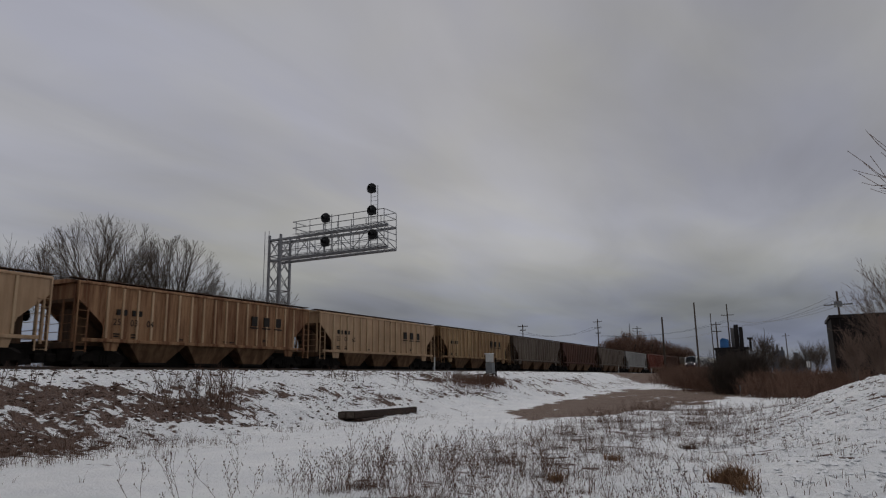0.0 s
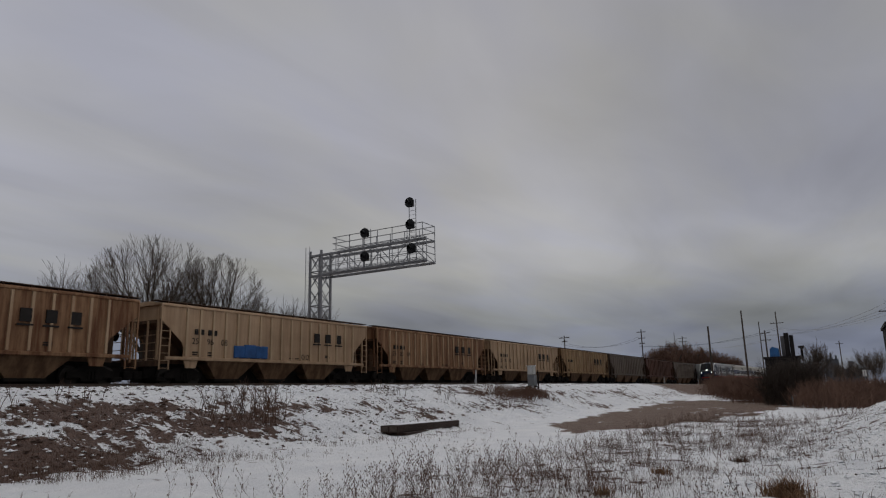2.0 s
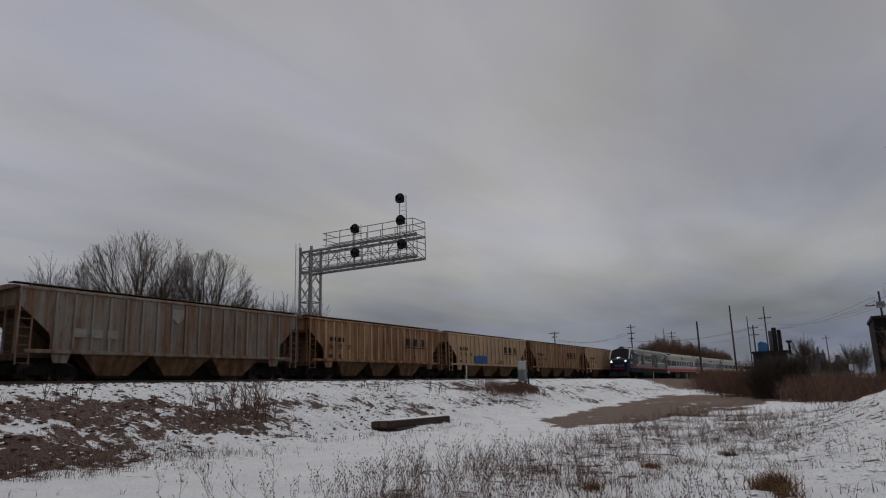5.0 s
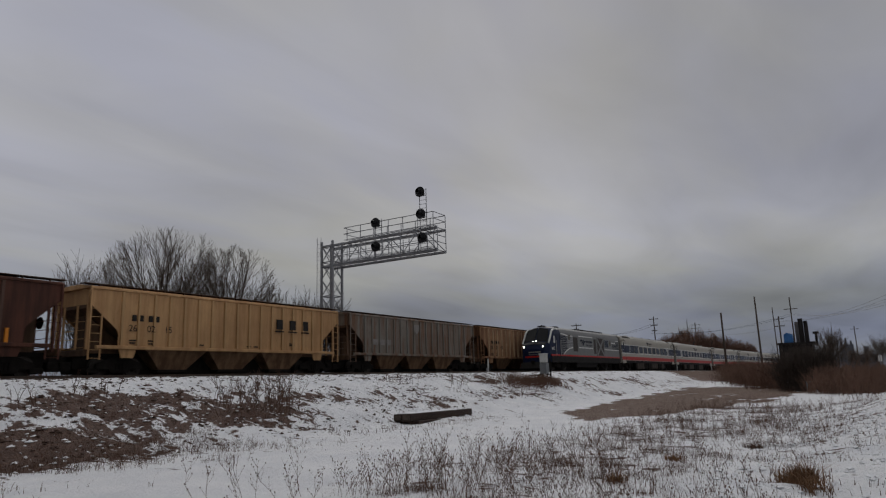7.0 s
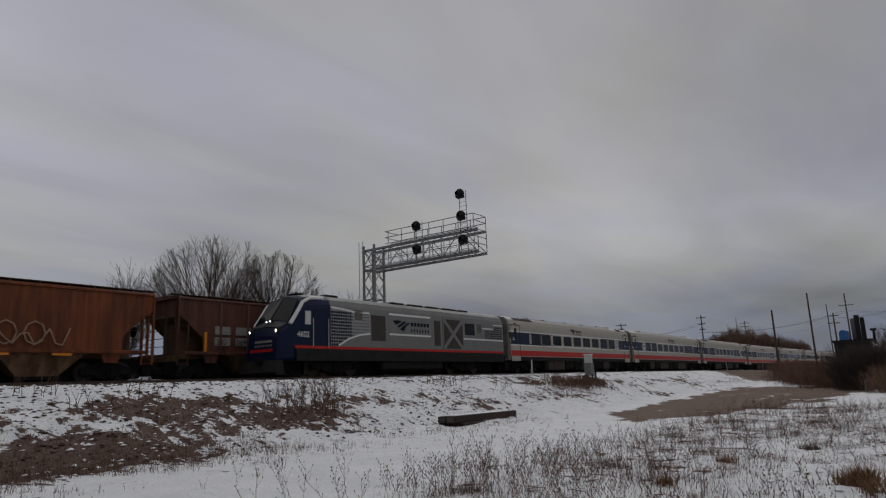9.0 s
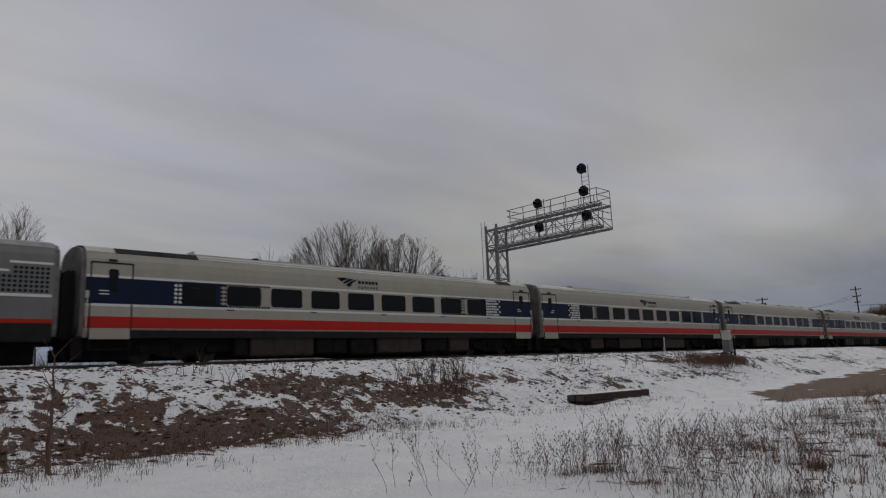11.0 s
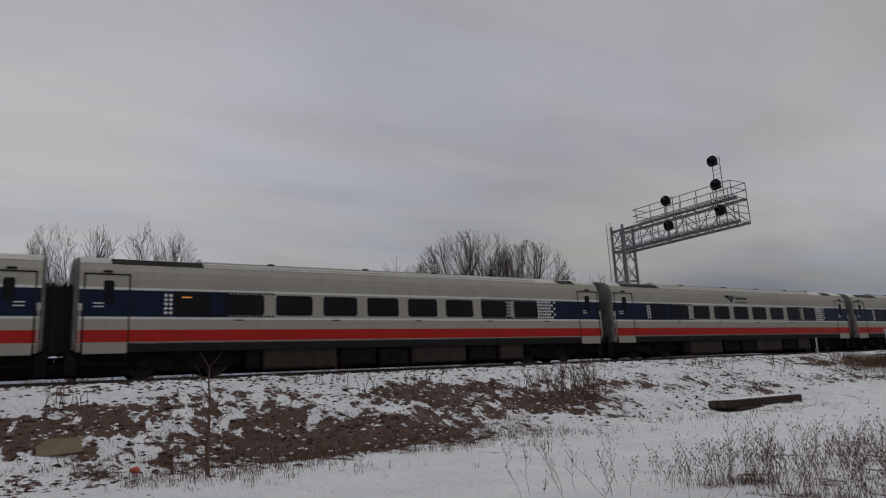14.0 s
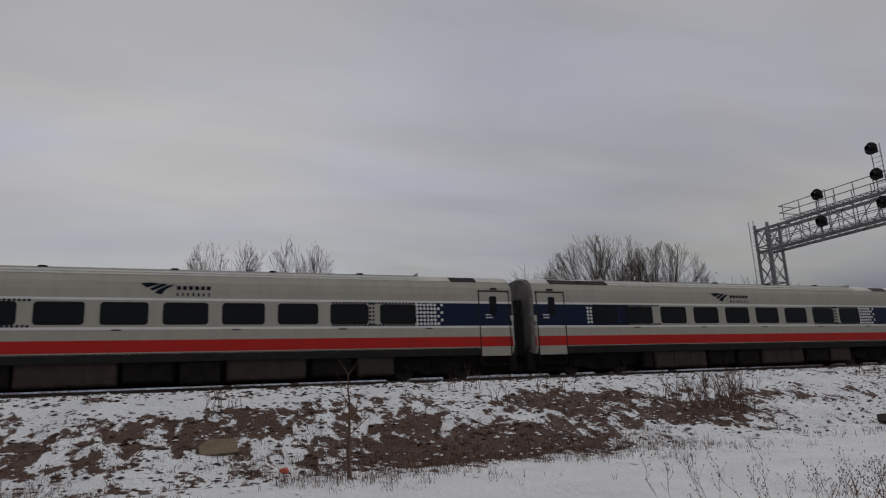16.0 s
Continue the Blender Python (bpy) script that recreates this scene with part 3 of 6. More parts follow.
def build_works():
    w = empty("loading_tower", "sooty industrial loading tower with two stacks and a blue tarpaulin", "industrial building")
    x, y = at(85.95, 92)
    part("hall", boxm(x - 1, x + 4, y - 1.7, y + 1.9, -.5, 4.5, .05), SOOT, w)
    part("deck", boxm(x - 1.3, x + 4.2, y - 2.0, y + 2.0, 4.5, 4.75), SOOT, w)
    part("chimney", boxm(x - .2, x + .5, y - .93, y - .43, 4.7, 7.6, .03), SOOT, w)
    part("chimney", prism_y(bmesh.new(), [(x - .2, 4.7), (x + .6, 4.7), (x + .6, 7.0), (x + .1, 7.3)], y - 1.42, y - .98), SOOT, w)
    part("leaning_chimney", prism_y(bmesh.new(), [(x + .8, 4.7), (x + 1.5, 4.7), (x + 1.3, 7.3), (x + .9, 7.3)], y - .36, y + .05), plain("grey_stack", (0.16, 0.15, 0.15), 0.8), w)
    part("tarpaulin", prism_x(bmesh.new(), [(y + .25, 4.7), (y + 1.25, 4.75), (y + 1.2, 5.7), (y + .9, 5.95), (y + .3, 5.75)], x - 1.2, x + .4), TARP, w, "blue tarpaulin")
    part("vent", boxm(x, x + .4, y - 2.3, y - 2.05, 4.2, 5.9), SOOT, w)
    part("vent_cap", boxm(x - .1, x + .5, y - 2.5, y - 1.85, 5.7, 5.95), SOOT, w)
    f = empty("far_plant", "hazy grey elevator works far behind the bare trees", "industrial building")
    x, y = at(89.6, 310)
    # distance haze is put into this blue-grey
    m = plain("hazed_concrete", (0.10, 0.105, 0.12), 0.9, 0, 0.15, 0.3)
    part("block", boxm(x, x + 8, y - 9, y + 5, 0, 6.5), m, f)
    part("headhouse", boxm(x + 1, x + 6, y + 0, y + 4.6, 6.5, 10.5), m, f)
    part("headhouse", boxm(x + 1, x + 6, y - 5, y - 3.2, 6.5, 9.5), m, f)
    for k in range(3):
        part("spout", tubem((x + 1, y + 4.2 - 1.7 * k, 10.4), (x + 1, y + 4.2 - 1.7 * k, 12 + (k == 1)), .5, .3), m, f)
    for k in range(5):
        part("window", boxm(x - .06, x, y - 7 + 2.1 * k, y - 5.8 + 2.1 * k, 3.4, 4.8), GLASS, f)


build_works()


def build_building():
    h = empty("warehouse", "dark clad flat-roofed warehouse with a brick end and garage opening", "building")
    x, y = at(93.0, 62)
    y += .1
    top = 5.85
    part("wall", boxm(x, x + 8, y - 3.2, y, -1, top, .02), CLAD, h)
    part("brick_wall", boxm(x + .05, x + 8, y - 16, y - 3.2, -1, top - .05), BRICK, h)
    part("parapet", boxm(x - .12, x + 8.1, y - 16.1, y + .12, top, top + .22), SOOT, h)
    for k, (a, b_) in enumerate(((-4.3, -3.7), (-8.3, -6.0), (-12, -9.6))):
        d = part("garage_door", boxm(x - .02, x + .03, y + a * 1.0 - .6, y + a + 1.0 if k == 0 else y + b_, -.4, 2.4), GLASS, h)
        for yy in (y + a - .6, (y + a + 1.0 if k == 0 else y + b_)):
            part("door_frame", boxm(x - .07, x + .03, yy - .08, yy + .08, -.4, 2.5), plain("tan_frame", (0.30, 0.24, 0.17), 0.7), d)
    for k in range(5):
        part("cladding_seam", boxm(x - .03, x, y - .6 * (k + 1) - .04, y - .6 * (k + 1) + .04, -1, top - .02), SOOT, h)
    s = empty("road_sign", "small white road sign on a post by the brush", "sign")
    sx, sy = at(91.1, 85)
    part("post", tubem((sx, sy, -.5), (sx, sy, 2.9), .04), STEEL, s)
    part("panel", boxm(sx - .02, sx + .02, sy - .17, sy + .17, 2.1, 2.75), WHITE, s)
    m = empty("radio_mast", "thin lattice radio mast on the skyline", "mast")
    mx, my = at(78.3, 600)
    b = bmesh.new()
    for k in range(3):
        a = k * 2.1
        tube(b, (mx + 3 * math.cos(a), my + 3 * math.sin(a), 0), (mx, my, 46), .28, .12, 4)
    for k in range(9):
        q = 1 - k / 9
        tube(b, (mx - 2.6 * q, my - 2.6 * q, 5 * k), (mx + 2.6 * q, my + 2.6 * q, 5 * k + 3), .12, n=3)
    part("lattice", b, STEEL, m)


build_building()


def build_hoop():
    h = empty("pipe_hoop", "low pale pipe hoop standing in the grass", "hurdle")
    x, y = at(86.75, 54)
    b = bmesh.new()
    for s in (-.45, .45):
        tube(b, (x, y + s, -.3), (x, y + s, .72), .04, n=6)
    tube(b, (x, y - .45, .72), (x, y + .45, .72), .04, n=6)
    part("frame", b, CAB_GREY, h)


build_hoop()


# ---- rolling stock: shared pieces ----
WHEEL = plain("wheel_steel", (0.04, 0.034, 0.03), 0.6, 0.3, 0.3, 4)
GLOSSBLACK = plain("tinted_glass", (0.010, 0.011, 0.013), 0.1, 0, 0.1, spec=0.12)
spinners = []       # wheelset, axle place on its truck, radius, speed of its train
moving = []         # car, x at the start, speed, track


def wheelset_mesh(r):
    b = bmesh.new()
    tube(b, (0, -.95, 0), (0, .95, 0), .08, n=8)
    for s in (-1, 1):
        tube(b, (0, s * .69, 0), (0, s * .82, 0), r, r * .985, 24)
        tube(b, (0, s * .66, 0), (0, s * .69, 0), r + .028, r + .028, 24)
        tube(b, (0, s * .82, 0), (0, s * .845, 0), r * .42, r * .3, 12)
        for k in range(4):
            a = k * math.pi / 2
            tube(b, (r * .66 * math.cos(a), s * .82, r * .66 * math.sin(a)), (r * .66 * math.cos(a), s * .832, r * .66 * math.sin(a)), .05, n=6)
    return b


def truck(parent, x, half, r, speed, heavy=False):
    t = part("truck", boxm(x - .25, x + .25, -1.0, 1.0, .5, .85, .04), UNDER, parent)
    part("frame", boxm(x - half - .3, x + half + .3, -.5, .5, .12, .95, .04), UNDER, t)
    for s in (-1, 1):
        b = bmesh.new()
        y0, y1 = (s * 1.0, s * 1.14) if s > 0 else (s * 1.14, s * 1.0)
        e = half + .3
        prism_y(b, [(x - e, .62), (x - e, .36), (x - half + .35, .36), (x - .45, .2), (x + .45, .2), (x + half - .35, .36), (x + e, .36), (x + e, .62),
                    (x + half, .72), (x + .4, .92), (x - .4, .92), (x - half, .72)], y0, y1)
        part("sideframe", b, UNDER, t)
        b = bmesh.new()
        for k in (-.16, 0, .16):
            tube(b, (x + k, s * 1.18, .3), (x + k, s * 1.18, .66), .065, n=8)
        if heavy:
            for k in (-half, half):
                tube(b, (x + k, s * 1.14, .5), (x + k, s * 1.26, .5), .17, .13, 10)
            tube(b, (x - .9, s * 1.26, .75), (x + .1, s * 1.3, .95), .05, n=6)
            box(b, x - .2, x + .2, s * 1.2 - .05, s * 1.2 + .05, .7, 1.05)
        tagged(part("spring_nest", b, UNDER, t), kind="stuff")
    for k in (-half, half):
        w = part("wheelset", wheelset_mesh(r), WHEEL, t)
        w.location = (x + k, 0, r)
    return t


def register(car, x, speed, y, turned=0):
    """Notes a car, and the wheelsets under it, to be keyed at the end. turned: 180 for a car that runs the other end first."""
    moving.append((car, x, speed, y, turned))
    for o in car.children_recursive:
        if o.name.startswith("wheelset"):
            spinners.append((o, tuple(o.location), o.location[2], -speed if turned else speed))


def dots(pts, r, y, mat, parent, label=""):
    return tagged(part("dot_pattern", discs(bmesh.new(), pts, r, y), mat, parent, label), kind="stuff")


def discs(b, pts, r, y, n=8):
    """Flat dots of paint on a side wall."""
    s = -1 if y < 0 else 1
    for x, z in pts:
        c = [bm_v for bm_v in (b.verts.new((x + r * math.cos(2 * math.pi * i / n), y, z + r * math.sin(2 * math.pi * i / n))) for i in range(n))]
        d = [b.verts.new((v.co.x, y - s * .012, v.co.z)) for v in c]
        b.faces.new(c if s < 0 else c[::-1])
        for i in range(n):
            b.faces.new((c[i], d[i], d[(i + 1) % n], c[(i + 1) % n]))
    return b


def text_part(words, size, x, y, z, mat, parent, name="lettering"):
    cu = bpy.data.curves.new("t", "FONT")
    cu.body, cu.size, cu.extrude = words, size, .004
    ob = bpy.data.objects.new("t", cu)
    scene.collection.objects.link(ob)
    me = bpy.data.meshes.new_from_object(ob.evaluated_get(bpy.context.evaluated_depsgraph_get()))
    bpy.data.objects.remove(ob)
    me.transform(pose(x, y, z, 90))
    me.materials.clear()
    me.materials.append(mat)
    o = new(name, me)
    o.parent = parent
    return o


# ---- covered hopper cars ----


def hopper_paint(name, col, dirt, amt, rust=0.25):
    def build(nt, N, L, b):
        n1 = noise_tex(N, L, 1.1, 6, 0.7, (2.0, 2.0, 0.16))
        n2 = noise_tex(N, L, 0.35, 4, 0.6, (1, 1, 1.4))
        n3 = noise_tex(N, L, 7, 5, 0.7, (1.6, 1.6, 0.35))
        lo, hi = tuple(c * .82 for c in col), tuple(min(1, c * 1.12) for c in col)
        c = ramp(N, L, n2, [(.3, lo), (.7, hi)])
        c = mixc(N, L, ramp(N, L, n1, [(.40, (0, 0, 0)), (.60, (amt,) * 3)]), c, dirt)
        c = mixc(N, L, ramp(N, L, n3, [(.55, (0, 0, 0)), (.72, (rust,) * 3)]), c, (0.11, 0.045, 0.02))
        L.new(c, b.inputs["Base Color"])
        b.inputs["Specular IOR Level"].default_value = 0.15
        b.inputs["Roughness"].default_value = 0.62
        bump(N, L, n3, 0.15, 0.02, b)
    return material(name, build)


WALKWAY = plain("rusty_walkway_grating", (0.075, 0.046, 0.034), 0.85, 0.1, 0.35, 3)


def hopper_base():
    c = empty("hopper_car", "covered hopper car with ribbed steel sides, on rails", "hopper car", "freight train")
    hx, cut = 8.62, 7.12
    b = bmesh.new()
    prism_y(b, [(-8.4, 4.12), (8.4, 4.12), (8.4, 3.35), (5.4, 1.3), (-5.4, 1.3), (-8.4, 3.35)], -1.5, 1.5)
    part("body", b, GROUND, c)
    for s in (-1, 1):
        b = bmesh.new()
        y0, y1 = sorted((s * 1.505, s * 1.55))
        half = [(hx, 4.12), (hx, 3.4), (hx - .12, 3.28), (cut + .1, 2.2), (cut, 1.95), (cut, 1.42)]
        prism_y(b, [(-x, z) for x, z in half[::-1]] + half, y0, y1)
        side = part("side_sheet", b, GROUND, c)
        n = 17
        y0, y1 = sorted((s * 1.55, s * 1.64))
        for k in range(n):
            x = -cut + .12 + (2 * cut - .24) * k / (n - 1)
            part("rib", boxm(x - .06, x + .06, y0, y1, 1.48, 4.02), TIE, side)
        y0, y1 = sorted((s * 1.50, s * 1.65))
        part("side_sill", boxm(-hx + .4, hx - .4, y0, y1, 1.28, 1.45, .02), GROUND, c)
        part("top_chord", boxm(-hx, hx, *sorted((s * 1.5, s * 1.62)), 4.04, 4.16, .02), GROUND, c)
        b = bmesh.new()
        for k in range(15):
            x = -8.1 + k * 16.2 / 14
            box(b, x - .03, x + .03, *sorted((s * 1.36, s * 1.42)), 4.12, 4.30)
        box(b, -hx - .2, hx + .2, *sorted((s * .95, s * 1.45)), 4.30, 4.335)
        part("running_board", b, WALKWAY, c, "dark rusty grating running board along the roof edge")
        for e in (-1, 1):
            b = bmesh.new()
            x = e * (hx - .04)
            for dx, z1 in ((0, 4.1), (-e * .55, 2.95)):
                box(b, x + dx - .035, x + dx + .035, *sorted((s * 1.58, s * 1.63)), .78, z1)
            for k in range(7):
                z = .85 + k * .38
                tube(b, (x, s * 1.6, z), (x - e * .55, s * 1.6, z), .018, n=4)
            part("ladder", b, GROUND, c)
            x = e * (hx - .12)
            part("end_post", boxm(x - .05, x + .05, *sorted((s * 1.2, s * 1.3)), 1.1, 4.0), GROUND, c)
            b = bmesh.new()       # bracket under the sill, pierced for a jack
            x = e * (cut - .5)
            prism_y(b, [(x - .45, 1.30), (x + .45, 1.30), (x + .32, .88), (x - .32, .88)], *sorted((s * 1.5, s * 1.56)))
            tube(b, (x, s * 1.56, 1.1), (x, s * 1.566, 1.1), .09, n=8)
            part("jacking_bracket", b, GROUND, c)
    for e in (-1, 1):
        b = bmesh.new()
        prism_y(b, [(e * 8.43, 3.36), (e * 8.43, 3.2), (e * 5.4, 1.14), (e * 5.4, 1.30)], -1.46, 1.46)
        part("slope_sheet", b, GROUND, c, "grimy slope sheet of the end")
        b = bmesh.new()
        prism_y(b, [(e * 5.5, 1.13), (e * 8.1, 1.13), (e * 8.1, 2.9)], -.45, .45)
        part("end_web", b, GROUND, c)
        part("end_platform", boxm(*sorted((e * 5.2, e * 8.7)), -.5, .5, .95, 1.13), UNDER, c)
        part("end_beam", boxm(*sorted((e * 8.55, e * 8.75)), -1.5, 1.5, .95, 1.25, .02), GROUND, c)
        for s in (-.55, .55):
            part("end_upright", boxm(*sorted((e * 8.56, e * 8.64)), s - .04, s + .04, 1.1, 3.3), GROUND, c)
        for k in range(4):
            part("grab_bar", tubem((e * 8.6, -1.2, 1.35 + .4 * k), (e * 8.6, 1.2, 1.35 + .4 * k), .02, .02, 4), GROUND, c)
        part("draft_sill", boxm(*sorted((e * 5.2, e * 8.6)), -.42, .42, .38, .96, .02), UNDER, c)
        part("brake_beam", boxm(*sorted((e * 7.7, e * 8.3)), -1.1, 1.1, .18, .42, .03), UNDER, c)
        b = bmesh.new()
        box(b, *sorted((e * 8.7, e * 9.2)), -.1, .1, .7, .95)
        box(b, *sorted((e * 8.95, e * 9.25)), -.17, .17, .68, 1.0)
        part("coupler", b, UNDER, c)
        b = bmesh.new()
        for p, q2 in (((8.7, .35, .85), (8.95, .36, .5)), ((8.95, .36, .5), (9.12, .3, .32)), ((9.12, .3, .32), (9.24, .1, .38))):
            tube(b, (e * p[0], p[1], p[2]), (e * q2[0], q2[1], q2[2]), .035, n=6)
        part("air_hose", b, UNDER, c)
        part("draft_gear", boxm(*sorted((e * 8.72, e * 9.23)), -.55, .55, .3, .72, .03), UNDER, c)
        truck(c, e * 6.7, .88, .457, 10.2)
    part("centre_sill", boxm(-5.6, 5.6, -.5, .5, .10, 1.15), UNDER, c)
    tubeb = bmesh.new()
    tube(tubeb, (8.65, .3, 2.5), (8.7, .3, 2.5), .28, n=16)
    part("brake_wheel", tubeb, UNDER, c)
    for x in (-3.75, 0.0, 3.75):
        b = bmesh.new()
        r0 = [b.verts.new((x + dx, dy, 1.36)) for dx, dy in ((-1.87, -1.5), (1.87, -1.5), (1.87, 1.5), (-1.87, 1.5))]
        r1 = [b.verts.new((x + dx, dy, .32)) for dx, dy in ((-.8, -1.1), (.8, -1.1), (.8, 1.1), (-.8, 1.1))]
        for i in range(4):
            b.faces.new((r0[i], r1[i], r1[(i + 1) % 4], r0[(i + 1) % 4]))
        b.faces.new(r1[::-1])
        bmesh.ops.recalc_face_normals(b, faces=b.faces)
        bay = part("hopper_bay", b, GROUND, c)
        part("outlet_gate", boxm(x - .9, x + .9, -1.15, 1.15, .18, .34, .02), UNDER, bay)
    b = bmesh.new()
    prism_x(b, [(-1.58, 4.12), (-1.58, 4.18), (-.6, 4.33), (.6, 4.33), (1.58, 4.18), (1.58, 4.12)], -hx + .05, hx - .05)
    part("roof", b, GROUND, c)
    b = bmesh.new()
    box(b, -7.3, 7.3, -.32, .32, 4.33, 4.43, .03)
    for k in range(9):
        box(b, -6.8 + 1.7 * k - .05, -6.8 + 1.7 * k + .05, -.4, .4, 4.36, 4.48)
    part("hatch_cover", b, GROUND, c)
    return c


PAINTS = {
    "cream": hopper_paint("cream_paint", (0.52, 0.36, 0.232), (0.29, 0.175, 0.098), 0.5, 0.12),
    "yellow": hopper_paint("buff_yellow_paint", (0.58, 0.352, 0.172), (0.32, 0.165, 0.075), 0.55, 0.25),
    "tan": hopper_paint("stained_tan_paint", (0.40, 0.265, 0.140), (0.14, 0.066, 0.030), 0.85, 0.3),
    "brown": hopper_paint("rust_stained_tan_paint", (0.37, 0.215, 0.118), (0.125, 0.050, 0.026), 0.9, 0.5),
    "grey": hopper_paint("grey_paint_with_rust", (0.235, 0.215, 0.185), (0.17, 0.080, 0.040), 0.9, 0.8),
    "pale": hopper_paint("pale_grey_paint", (0.36, 0.36, 0.35), (0.2, 0.18, 0.16), 0.5, 0.2),
    "dark": hopper_paint("dark_brown_paint", (0.125, 0.052, 0.036), (0.050, 0.025, 0.019), 0.8, 0.3),
    "dull": hopper_paint("dull_brown_grey_paint", (0.165, 0.135, 0.11), (0.08, 0.055, 0.04), 0.8, 0.35),
    "rust": hopper_paint("oxide_red_paint", (0.215, 0.066, 0.027), (0.085, 0.032, 0.018), 0.85, 0.3),
    "red": hopper_paint("red_brown_paint", (0.20, 0.06, 0.04), (0.09, 0.04, 0.03), 0.6, 0.3),
}
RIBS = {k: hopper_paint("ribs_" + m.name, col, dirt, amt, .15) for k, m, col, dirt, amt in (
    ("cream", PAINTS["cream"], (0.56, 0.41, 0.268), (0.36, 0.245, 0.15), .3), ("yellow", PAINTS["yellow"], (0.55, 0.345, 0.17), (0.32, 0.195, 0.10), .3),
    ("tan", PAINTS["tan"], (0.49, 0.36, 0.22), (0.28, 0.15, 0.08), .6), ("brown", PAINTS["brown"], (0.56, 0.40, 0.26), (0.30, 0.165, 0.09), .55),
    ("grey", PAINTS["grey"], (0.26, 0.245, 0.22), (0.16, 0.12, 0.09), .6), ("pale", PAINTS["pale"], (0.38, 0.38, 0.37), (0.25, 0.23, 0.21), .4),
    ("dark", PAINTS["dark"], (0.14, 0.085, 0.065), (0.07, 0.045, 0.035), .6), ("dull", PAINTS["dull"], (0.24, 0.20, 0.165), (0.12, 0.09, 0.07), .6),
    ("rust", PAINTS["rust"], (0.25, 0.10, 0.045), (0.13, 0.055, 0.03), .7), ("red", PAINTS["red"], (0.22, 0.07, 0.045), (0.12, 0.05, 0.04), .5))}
# paler copy of GRIMY: bay dust with light put into the colour
LIT_DUST = hopper_paint("lit_dust_paint", (0.245, 0.150, 0.086), (0.095, 0.052, 0.031), 0.8, 0.4)
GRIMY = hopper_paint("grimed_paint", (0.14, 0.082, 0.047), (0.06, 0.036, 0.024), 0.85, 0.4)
INK = plain("faded_black_lettering", (0.024, 0.020, 0.018), 0.8, 0, 0.3, 5)
PALEINK = plain("faded_white_lettering", (0.27, 0.25, 0.23), 0.8, 0, 0.25, 5)
BLUEPATCH = plain("blue_spray_paint", (0.025, 0.095, 0.27), 0.6, 0, 0.3, 2.2)
AMBER = plain("amber_reflector", (0.70, 0.24, 0.02), 0.35, 0, 0.1)

TRAIN = {   # place in the train: paint, ink of the large mark, number, label
    -5: ("rust", None, None, "oxide-red covered hopper car with faded chalky scrawl on its side"),
    -4: ("dark", None, "380 069", "dark brown covered hopper car with amber reflector strips"),
    -3: ("yellow", INK, "26 02 15", "buff yellow covered hopper car with black lettering"),
    -2: ("grey", None, None, "grey covered hopper car streaked with rust, pale patches"),
    -1: ("brown", INK, "26 07 59", "rust-stained tan covered hopper car with black lettering"),
    0: ("cream", INK, "25 96 08", "cream covered hopper car with a blue painted patch"),
    1: ("brown", INK, "25 03 04", "brown-stained tan covered hopper car with black lettering"),
    2: ("cream", INK, "25 01 62", "clean cream covered hopper car with black lettering"),
    3: ("tan", INK, None, "dirty tan covered hopper car with worn lettering"),
    4: ("dull", None, None, "dull grey-brown covered hopper car with ribbed sides"),
    5: ("dark", None, None, "dark brown covered hopper car with ribbed sides"),
    6: ("dull", None, None, "dull brown covered hopper car with ribbed sides"),
    7: ("pale", None, None, "pale grey covered hopper car with ribbed sides"),
    8: ("red", None, None, "red-brown covered hopper car with ribbed sides"),
    9: ("dark", None, None, "dark brown covered hopper car with ribbed sides"),
    10: ("dull", None, None, "dull brown covered hopper car with ribbed sides"),
}


def repaint(o, mat):
    if not o.material_slots:
        return
    o.material_slots[0].link = "OBJECT"
    o.material_slots[0].material = mat


